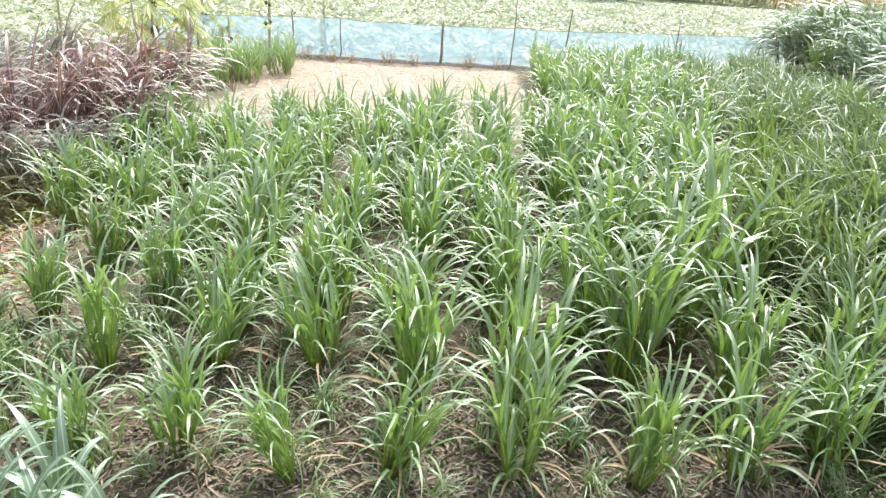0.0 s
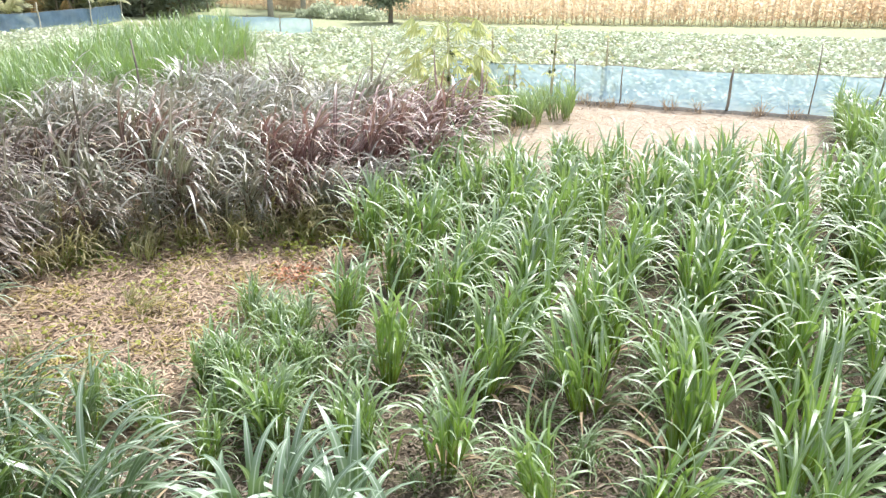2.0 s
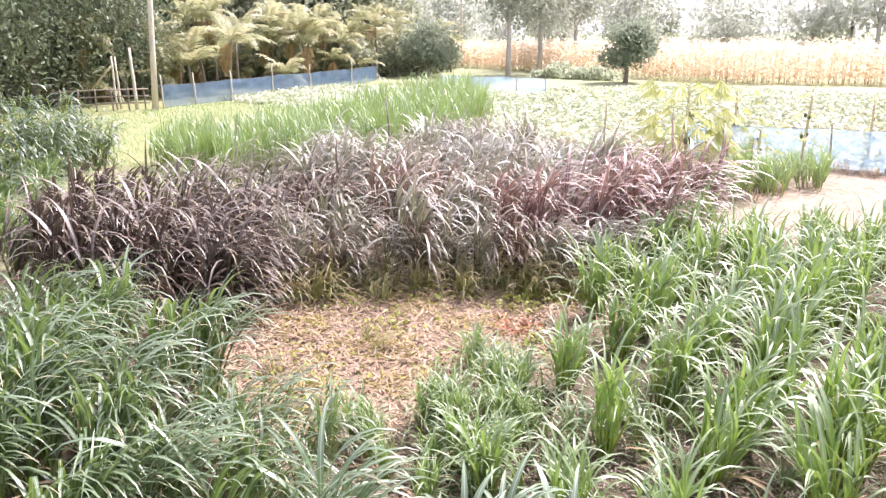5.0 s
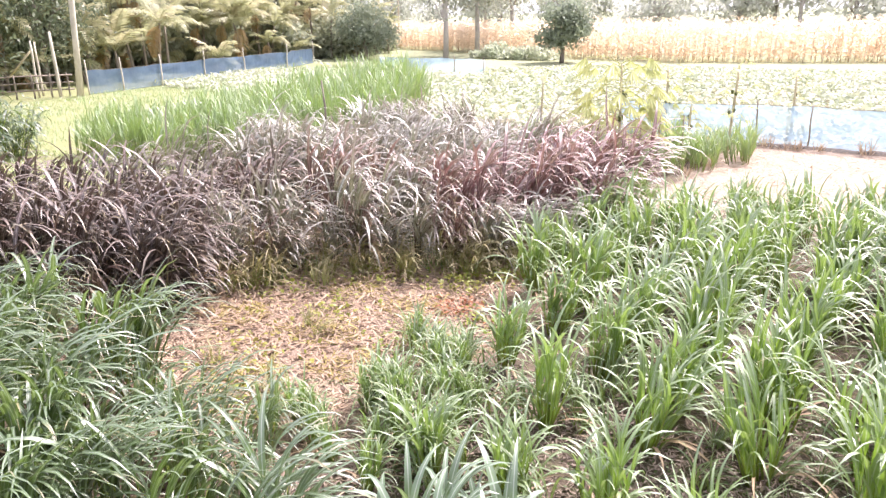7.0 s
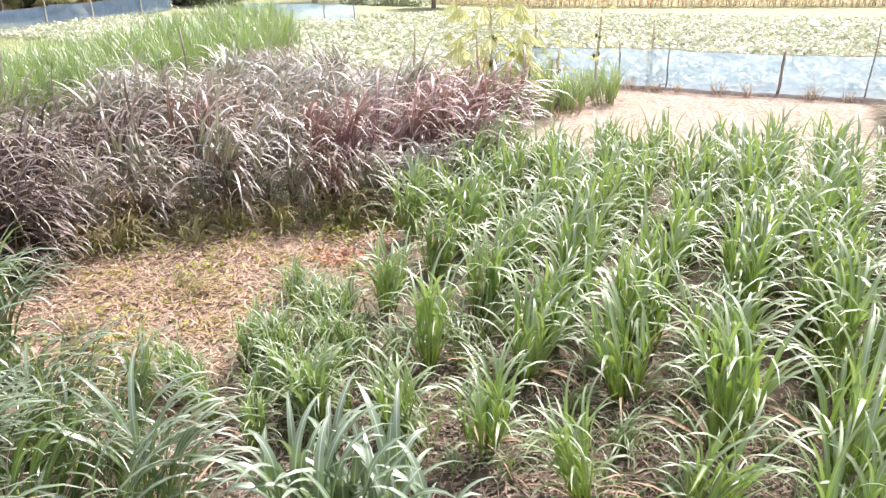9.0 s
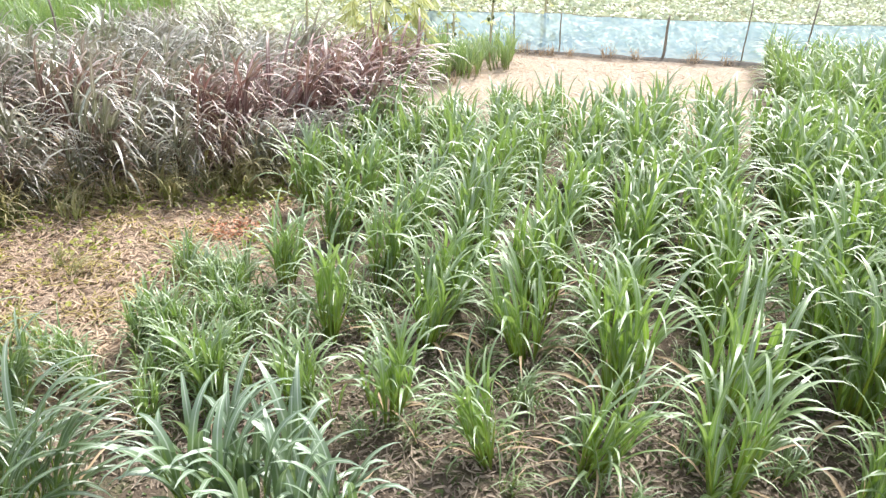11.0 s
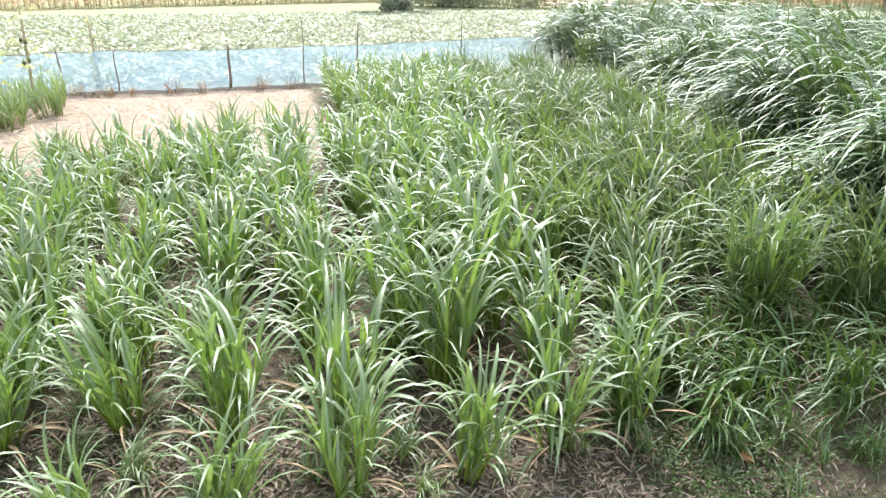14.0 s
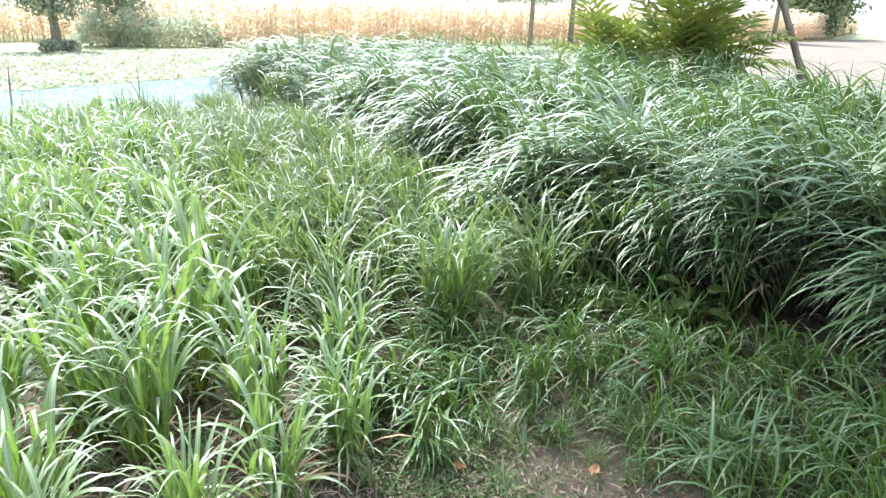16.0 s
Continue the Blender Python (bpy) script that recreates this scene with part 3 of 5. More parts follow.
for x, y in spots([(-5.8, 12.4), (-4.7, 12.6), (-4.1, 14.2), (-3.6, 15.2), (-3.7, 16.4), (-5.0, 17.2), (-6.2, 15.5)], 0.48, r):
    mid_tufts.put(x, y, r.uniform(0.4, 0.9), 0, 9)
for x, y in ((-8.6, 15.5), (-8.0, 15.2), (-7.4, 14.7), (-8.3, 14.6)):
    mid_tufts.put(x, y, 0.75, 0)
LEFTFRONT = [(-8.2, 1.2), (-3.0, 0.9), (-2.8, 1.6), (-2.75, 2.2), (-3.6, 2.75), (-5.4, 2.9), (-7.6, 2.9)]
lush = Planter(clump_kind("lush_grass_clump", "lush green grass clump with long drooping blades", "grass clump", "lush grass at the corner", LUSH, (M_LUSH, M_STALK, M_DRY), 5, 250), 12)
for x, y in spots(LEFTFRONT, 0.44, r):
    lush.put(x, y, r.uniform(0.72, 1.0) * (1.2 if x < -4.9 else 0.8 if y > 2.2 else 1.0), 0, 6, 210)

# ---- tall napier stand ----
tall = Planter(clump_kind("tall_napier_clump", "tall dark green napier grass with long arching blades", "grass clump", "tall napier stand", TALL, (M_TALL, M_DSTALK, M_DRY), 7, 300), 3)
RIGHT = [(6.6, 0.8), (16.8, 0.8), (17.2, 13.0), (13.8, 19.6), (11.5, 21.2), (8.6, 20.2), (7.4, 12.0), (6.6, 6.0)]
for x, y in spots(RIGHT, 0.76, r):
    if y < 3.5 and x < 6.85:
        continue
    edge = max(0.0, min(1.0, (x - 6.6 - 0.09 * max(0.0, y - 6)) / 2.5))
    if y > 10.5 and edge < 0.3:
        fine.put(x, y, r.uniform(1.15, 1.6), 0, 5, 0)
        continue
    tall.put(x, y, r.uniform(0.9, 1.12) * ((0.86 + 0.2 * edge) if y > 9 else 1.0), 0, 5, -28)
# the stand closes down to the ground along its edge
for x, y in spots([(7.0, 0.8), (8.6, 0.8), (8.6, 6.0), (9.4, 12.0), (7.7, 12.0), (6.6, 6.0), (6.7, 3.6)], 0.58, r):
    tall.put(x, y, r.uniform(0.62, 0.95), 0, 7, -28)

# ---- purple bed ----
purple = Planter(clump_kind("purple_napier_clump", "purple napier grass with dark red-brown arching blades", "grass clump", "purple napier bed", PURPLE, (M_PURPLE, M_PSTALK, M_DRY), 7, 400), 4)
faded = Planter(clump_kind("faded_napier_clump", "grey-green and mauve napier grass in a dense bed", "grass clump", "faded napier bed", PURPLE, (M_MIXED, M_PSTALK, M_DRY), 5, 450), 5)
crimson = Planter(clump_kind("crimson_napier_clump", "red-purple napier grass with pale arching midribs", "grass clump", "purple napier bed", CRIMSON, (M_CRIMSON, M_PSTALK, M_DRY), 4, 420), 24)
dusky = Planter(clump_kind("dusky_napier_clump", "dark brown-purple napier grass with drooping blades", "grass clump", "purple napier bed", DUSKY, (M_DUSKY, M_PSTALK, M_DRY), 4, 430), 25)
PBED = [(-9.9, 2.9), (-6.9, 3.2), (-6.75, 4.2), (-7.0, 5.1), (-6.8, 5.9), (-5.9, 6.7), (-4.9, 7.3), (-4.3, 8.1), (-4.0, 9.0), (-4.0, 11.0), (-6.2, 11.8), (-9.0, 11.4), (-11.0, 7.0), (-11.2, 3.3)]
for x, y in spots(PBED, 0.64, r):
    back = (x + 7.0) * -0.55 + (y - 7.5) * 0.75
    s = r.uniform(0.76, 1.08) * (0.93 if x < -7 and y < 6.5 else 1.0)
    if back > 0.8 and not (x > -6.2):
        faded.put(x, y, s, 0, 7, 205)
    elif -7.6 < x < -5.4 and r.random() < 0.4:
        faded.put(x, y, s, 0, 7, 200)
    else:
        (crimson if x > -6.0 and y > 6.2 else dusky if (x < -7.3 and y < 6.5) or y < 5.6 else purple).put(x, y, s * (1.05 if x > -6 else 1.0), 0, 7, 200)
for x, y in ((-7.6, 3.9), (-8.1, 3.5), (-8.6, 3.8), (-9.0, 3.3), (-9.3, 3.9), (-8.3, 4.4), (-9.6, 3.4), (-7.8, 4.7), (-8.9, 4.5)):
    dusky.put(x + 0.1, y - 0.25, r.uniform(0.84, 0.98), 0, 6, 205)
EDGE = [(-7.0, 3.3), (-6.85, 4.2), (-7.1, 5.0), (-6.9, 5.8), (-6.0, 6.6), (-5.0, 7.2), (-4.4, 8.0), (-4.05, 9.0)]
for (x0, y0), (x1, y1) in zip(EDGE, EDGE[1:]):
    for f in (0.15, 0.5, 0.85):
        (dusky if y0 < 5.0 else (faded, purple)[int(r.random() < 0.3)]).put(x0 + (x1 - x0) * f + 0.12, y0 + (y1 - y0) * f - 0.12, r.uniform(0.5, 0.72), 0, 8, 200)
olive = Planter(clump_kind("olive_grass_tuft", "low olive green and straw grass at the purple bed", "grass tuft", "low grass at the purple bed", dict(CORNER, dry=6, leaf=0.7, width=0.026, stem=0.3), (M_OLIVE, M_STALK, M_DRY), 5, 840), 33)
for (x0, y0), (x1, y1) in zip(EDGE[2:], EDGE[3:]):
    for f in np.arange(0.05, 1, 0.22):
        for out in (0.0, 0.35):
            olive.put(x0 + (x1 - x0) * f + 0.2 + out * 0.6 + r.normal(0, 0.1), y0 + (y1 - y0) * f - 0.25 - out * 0.7 + r.normal(0, 0.1), r.uniform(0.6, 1.1) * (1 - 0.7 * out), 0, 8, 200)
for x, y, k in ((-4.8, 6.9, 0.8), (-4.65, 7.05, 0.7), (-4.95, 6.75, 0.6), (-4.0, 4.8, 0.5), (-4.15, 4.9, 0.45), (-5.0, 4.5, 0.45), (-5.2, 4.6, 0.4), (-5.9, 5.5, 0.55), (-5.4, 6.5, 0.6), (-6.1, 5.8, 0.6), (-4.3, 7.3, 0.7), (-4.5, 3.5, 0.6), (-4.2, 3.3, 0.6), (-5.3, 3.5, 0.5)):
    olive.put(x, y, k, 0, 8)
FADED = [(-10.8, 7.0), (-9.0, 11.4), (-6.2, 11.8), (-7.5, 13.6), (-11.5, 13.8), (-13.2, 10.0)]
for x, y in spots(FADED, 0.75, r):
    (young if r.random() < 0.3 else faded).put(x, y, r.uniform(0.75, 1.0), 0)

# ---- bright tall grass behind the bed ----
bright = Planter(clump_kind("fodder_grass_clump", "tall bright yellow-green fodder grass standing upright", "grass clump", "bright fodder grass", BRIGHT, (M_BRIGHT, M_STALK, M_DRY), 5, 500), 6)
TALLG = [(-17.7, 7.9), (-14.4, 8.4), (-12.5, 10.4), (-12.0, 14.2), (-14.6, 19.0), (-17.2, 20.6), (-17.3, 14.5), (-17.4, 10.5)]
for x, y in spots(TALLG, 0.68, r):
    d = (y - 8) / 13
    bright.put(x, y, (0.78 + 0.62 * max(0, min(1, d))) * r.uniform(0.9, 1.1), 0)

# ---- broad clump close by ----
broad = Planter(clump_kind("broad_napier_clump", "blue-green napier clump with broad pale blades", "grass clump", "", BROAD, (M_BROAD, M_STALK, M_DRY), 2, 600, True), 7)
broad.put(-2.1, 2.4, 0.86, 0, 2.0, 20)
broad.put(-1.7, 2.37, 0.84, 0, 2.0, 200)
broad.put(-1.3, 2.27, 0.74, 0, 2.0, 140)

# ---- loose stuff on the ground ----


def litter(name, label, poly, count, mat, L, w, seed, category="leaf litter"):
    r = np.random.default_rng(seed)
    xs, ys = [p[0] for p in poly], [p[1] for p in poly]
    P = []
    while len(P) < count:
        x, y = r.uniform(min(xs), max(xs)), r.uniform(min(ys), max(ys))
        if inside(x, y, poly):
            P.append((x, y, r.uniform(0.0, 0.04)))
    n = count
    b = blades(np.array(P), r.random(n) * 6.283, np.radians(r.uniform(62, 100, n)), np.radians(r.uniform(-25, 40, n)), r.uniform(*L, n), r.uniform(*w, n), 3, 0.25, r.normal(0, 1.0, n), 1.3)
    return thing(name, label, category, "", "stuff", to_mesh(name, *b, mat))


LITTER = [(-8.8, 3.0), (-4.9, 2.7), (-3.4, 3.0), (-3.4, 6.0), (-4.0, 7.6), (-5.2, 7.4), (-6.6, 6.2), (-7.2, 4.4)]
litter("dead_leaf_litter", "pinkish tan dry leaves scattered over cleared soil", LITTER, 14000, M_PINKDRY, (0.05, 0.17), (0.009, 0.024), 21)
FIELD = [(-3.6, 2.2), (2.7, 2.0), (4.1, 2.2), (3.6, 3.0), (3.0, 4.4), (4.2, 8.0), (1.5, 12.4), (-4.0, 12.4)]
M_YELLOWED = blade_material("yellowed_leaf", (0.44, 0.36, 0.12), (0.24, 0.19, 0.06), (0.5, 0.44, 0.2), (0.3, 0.24, 0.08), 0.75, 0.1, spec=0.3, wax=0.0)
for n, (x, y, w) in enumerate(((-5.0, 4.6, 0.5), (-4.3, 4.2, 0.35), (-5.6, 5.7, 0.55), (-4.6, 5.6, 0.45), (-6.1, 4.4, 0.4), (-4.9, 3.5, 0.4))):
    litter("yellowed_litter", "patch of yellowed withered grass on the leaf litter", [(x - w, y - 0.25), (x + 0.2, y - 0.35), (x + w, y + 0.1), (x, y + 0.4)], 260, M_YELLOWED, (0.06, 0.2), (0.007, 0.016), 90 + n)
litter("soil_litter", "withered tan leaf scraps on the soil between the rows", FIELD, 25000, M_SCRAP, (0.02, 0.09), (0.006, 0.02), 22)
litter("row_litter", "pale withered leaf pieces on the soil of the front rows", [(-3.4, 2.5), (3.2, 2.5), (3.2, 4.9), (-3.4, 4.9)], 9000, M_SCRAP, (0.03, 0.11), (0.008, 0.022), 26)
litter("straw", "pale dry straw on the bare plot", [(-4.0, 11.0), (1.5, 11.0), (1.7, 17.8), (-3.8, 17.8)], 2600, M_DRY, (0.06, 0.22), (0.006, 0.015), 23)


def leaves(name, label, pts, size, mat, seed, category, flat=0.5, shape=6, slim=0.72):
    """Many small bent leaves at given points."""
    r = np.random.default_rng(seed)
    P = np.asarray(pts, float)
    n = len(P)
    a = np.linspace(0, 2 * np.pi, shape, endpoint=False)
    loc = np.stack([np.cos(a), slim * np.sin(a), -0.25 * np.cos(a) ** 2], -1)
    loc = np.concatenate([[[0, 0, 0.0]], loc])
    s = size[0] + (size[1] - size[0]) * r.random(n)
    yaw, tl, rl = r.random(n) * 6.283, r.normal(0, flat, n), r.normal(0, flat, n)
    cy, sy, ct, st, cr, sr = np.cos(yaw), np.sin(yaw), np.cos(tl), np.sin(tl), np.cos(rl), np.sin(rl)
    Z, O = np.zeros(n), np.ones(n)
    A = np.stack([np.stack([cy, -sy, Z], -1), np.stack([sy, cy, Z], -1), np.stack([Z, Z, O], -1)], 1)
    B = np.stack([np.stack([ct, Z, st], -1), np.stack([Z, O, Z], -1), np.stack([-st, Z, ct], -1)], 1)
    C = np.stack([np.stack([O, Z, Z], -1), np.stack([Z, cr, -sr], -1), np.stack([Z, sr, cr], -1)], 1)
    V = np.einsum("nij,kj->nki", A @ B @ C, loc) * s[:, None, None] + P[:, None, :]
    m = shape + 1
    o = (np.arange(n) * m)[:, None, None]
    f = np.array([[0, 1 + k, 1 + (k + 1) % shape] for k in range(shape)])[None]
    return to_mesh(name, V.reshape(-1, 3), (o + f).reshape(-1, 3), None, mat, False)


def scatter(poly, count, r, z):
    xs, ys = [p[0] for p in poly], [p[1] for p in poly]
    out = []
    while len(out) < count:
        x, y = r.uniform(min(xs), max(xs)), r.uniform(min(ys), max(ys))
        if inside(x, y, poly) and noise.noise((x * 0.9, y * 0.9, 5)) + 0.35 * r.normal() > -0.1:
            out.append((x, y, r.uniform(*z)))
    return out


r = np.random.default_rng(31)
wp = scatter([(1.9, 1.6), (6.6, 0.8), (6.6, 4.6), (3.0, 4.6)], 17000, r, (0.01, 0.07)) + scatter([(-3.4, 2.2), (3.0, 2.2), (3.5, 7.5), (-3.4, 7.5)], 15000, r, (0.005, 0.05))
wp += [p for p in scatter([(2.4, 3.2), (3.2, 2.2), (4.6, 1.2), (6.4, 1.2), (6.4, 3.6), (3.4, 4.6)], 12000, r, (0.01, 0.09)) if (p[0] - 3.6) ** 2 + (p[1] - 2.7) ** 2 > 0.14]
thing("ground_weeds", "low creeping green weeds between the clumps", "weeds", "", "stuff", leaves("ground_weeds", "", wp, (0.007, 0.018), M_WEED, 32, "weeds"))
yp = []
for cx, cy, q, n in ((-4.6, 6.5, 0.22, 260), (-4.2, 6.9, 0.15, 120), (-4.0, 4.9, 0.2, 200), (-5.3, 5.0, 0.2, 120), (-4.6, 3.2, 0.25, 200), (-3.8, 5.6, 0.15, 100), (-5.6, 6.2, 0.3, 260), (-6.3, 5.2, 0.25, 160), (-5.2, 3.9, 0.35, 160), (-4.3, 7.2, 0.2, 200)):
    yp += [(cx + r.normal(0, q), cy + r.normal(0, q), r.uniform(0.01, 0.12)) for _ in range(n)]
thing("yellow_weeds", "small yellow-green weeds on the cleared patch", "weeds", "", "stuff", leaves("yellow_weeds", "", yp, (0.012, 0.035), M_WEEDY, 33, "weeds"))
low = Planter(clump_kind("low_grass", "short green grass tuft on trodden soil", "grass tuft", "short grass in the corner", LOWG, (M_CORNER, M_STALK, M_DRY), 5, 700), 8)
corner = Planter(clump_kind("corner_grass", "dark green grass tuft with narrow arching blades on trodden soil", "grass tuft", "grass tufts in the corner", CORNER, (M_CORNER, M_STALK, M_DRY), 7, 720), 18)
for x, y in spots([(2.3, 4.0), (2.9, 3.5), (3.9, 3.0), (4.4, 1.2), (6.6, 0.8), (6.7, 5.2), (3.4, 4.7)], 0.33, r):
    path = (x - 3.6) ** 2 + (y - 2.7) ** 2
    if path > 0.2 and (x - 5.9) ** 2 + (y - 2.1) ** 2 > 0.08:
        corner.put(x, y, r.uniform(0.75, 1.35) * (1.0 if path > 1.0 else 0.7), 0, 6, 12)
for x, y in spots([(2.5, 3.4), (3.4, 2.4), (4.6, 1.2), (5.2, 1.6), (4.2, 3.4), (3.2, 4.0)], 0.36, r):
    if (x - 3.6) ** 2 + (y - 2.7) ** 2 > 0.1:
        low.put(x, y, r.uniform(0.5, 1.0), 0)
under = Planter(clump_kind("undergrowth_tuft", "short thin green grass growing between the clumps", "grass tuft", "short grass between the rows", CORNER, (M_FINE, M_STALK, M_DRY), 5, 780), 28)
for x, y in spots([(-3.5, 3.0), (-1.2, 2.9), (2.6, 3.1), (2.4, 4.6), (-1.0, 5.2), (-3.9, 5.4)], 0.46, r):
    under.put(x, y, r.uniform(0.45, 0.8) * (1.25 if x < -1.6 else 0.8), 0)
for x, y in spots(PBED, 0.7, r):
    if x > -7.5 and y < 8.4:
        low.put(x + 0.45, y - 0.4, r.uniform(0.9, 1.5), 0)

LAWN = [(-31, 14), (-20, 4.5), (-11.5, 4.5), (-13.5, 9.5), (-19, 8.2), (-21, 15), (-20, 22), (-26, 30), (-33, 30)]
lp = np.array(scatter(LAWN, 26000, r, (-0.02, 0.0)))
n = len(lp)
thing("lawn_grass", "short yellow-green meadow grass", "grass", "", "stuff", to_mesh("lawn_grass", *blades(lp, r.random(n) * 6.283, np.radians(r.uniform(5, 40, n)), np.radians(r.uniform(10, 70, n)), r.uniform(0.08, 0.24, n), r.uniform(0.008, 0.018, n), 2, 0.1), M_BRIGHT))

# ---- vine field behind the net ----
VINE = [(-32.3, 20.0), (-22, 19.5), (-9, 17.5), (-4, 18.6), (0, 18.7), (6, 19.8), (9, 22), (13, 23), (18, 30), (19, 37), (8, 37), (-16, 34.5), (-20, 31), (-35.5, 30)]
vp = scatter(VINE, 46000, r, (0.04, 0.30)) + scatter([(-24, 34), (-16, 34.5), (8, 37), (18.5, 36.5), (18, 42), (9, 41.8), (-18, 40)], 9000, r, (0.02, 0.16))
thing("vine_field", "pale green vine crop with broad leaves sprawling over the field", "crop", "", "stuff", leaves("vine_field", "", vp, (0.045, 0.115), M_VINE, 41, "crop", 0.5))

# ---- net fence, posts and sticks ----


def net_fence(name, label, line, height, seed, mat=None):
    """A sagging thin net along a line of plan points."""
    r = np.random.default_rng(seed)
    pts = []
    for (x0, y0), (x1, y1) in zip(line, line[1:]):
        n = max(2, int(math.hypot(x1 - x0, y1 - y0) / 0.22))
        pts += [(x0 + (x1 - x0) * i / n, y0 + (y1 - y0) * i / n) for i in range(n)]
    pts.append(line[-1])
    V, rows = [], 7
    for i, (x, y) in enumerate(pts):
        sag = height * (1 + 0.05 * noise.noise((i * 0.25, seed, 0)) - 0.03 * abs(math.sin(i * 0.16)))
        for j in range(rows):
            f = j / (rows - 1)
            d = 0.05 * noise.noise((i * 0.35, j * 0.7, seed))
            V.append((x + d, y + 1.2 * d, 0.02 + sag * f))
    F = [(i * rows + j, (i + 1) * rows + j, (i + 1) * rows + j + 1, i * rows + j + 1) for i in range(len(pts) - 1) for j in range(rows - 1)]
    me = to_mesh(name, V, F, None, mat or M_NET)
    e = thing(name, label, "fence")
    sheet = part("net", me, e)
    rim = [Vector(V[i * rows + rows - 1]) for i in range(len(pts))]
    part("top_cord", to_mesh("top_cord", *tubes([rim], [[0.006] * len(rim)], 4), None, M_STICK), sheet)
    return e


NEAR_LINE = [(-7.0, 17.2), (-4.1, 17.95), (-0.3, 18.05), (1.5, 18.25), (5.8, 19.2), (9.4, 20.4)]
near_net = net_fence("net_fence", "pale blue see-through net fence on thin sticks along the field", NEAR_LINE, 0.92, 3)


def stick(name, parent, x, y, h, rad, lean=(0, 0), mat=None, crook=0.02, label=""):
    r = random.Random(int(x * 100) + int(y * 10))
    P = [(x + lean[0] * f + r.uniform(-crook, crook) * (f > 0), y + lean[1] * f + r.uniform(-crook, crook) * (f > 0), -0.05 + (h + 0.05) * f) for f in (0, 0.25, 0.5, 0.75, 1)]
    me = to_mesh(name, *tubes([P], [[rad, rad * 0.96, rad * 0.9, rad * 0.85, rad * 0.7]], 6), None, mat or M_STICK)
    if parent:
        return part(name, me, parent, label)
    return thing(name, label, "stick", "", "", me)


for x, y, h, rad, lx in ((-6.6, 17.3, 1.0, 0.02, 0), (-3.9, 17.9, 1.05, 0.022, -0.08), (-2.8, 17.95, 0.98, 0.018, 0.02), (-0.32, 18.0, 1.02, 0.035, 0.04), (1.45, 18.2, 1.62, 0.016, 0.03), (2.75, 18.45, 1.45, 0.022, 0.14), (5.75, 19.15, 1.3, 0.018, 0.03), (8.3, 20.0, 1.1, 0.02, 0)):
    stick("post", near_net, x, y, h, rad, (lx, 0))
stick("stake", None, -4.96, 14.1, 1.08, 0.024, (0.03, 0), None, 0.015, "dark wooden stake standing in the grass")
stick("stake", None, -4.75, 14.9, 1.0, 0.02, (0.05, 0), None, 0.015, "dark wooden stake standing in the grass")
stick("stake", None, -9.8, 9.6, 1.95, 0.022, (-0.05, 0), None, 0.02, "thin dark stake rising from the purple bed")

FARLINE = [(-31.3, 16.4), (-31.6, 18.2), (-32.2, 20.6), (-33.4, 24.0), (-34.2, 27.3), (-35.2, 31.5), (-37.5, 36.0)]
far_net = net_fence("net_fence", "net fence in shade-darkened blue on pale posts before the palms", FARLINE, 1.02, 5, M_NET_SHADED)
for i, (x, y) in enumerate(FARLINE):
    stick("post", far_net, x + 0.05, y, 1.5, 0.035, (0.03, 0), M_PALE)
corner_net = net_fence("net_fence", "pale blue net fence at the far corner of the field", [(-27.0, 31.0), (-24.0, 31.0), (-20.2, 31.4)], 0.88, 7)
for x in (-24.0, -22.0, -20.2):
    stick("post", corner_net, x, 31.2, 1.0, 0.03, (0.02, 0))

# ---- papaya plants ----


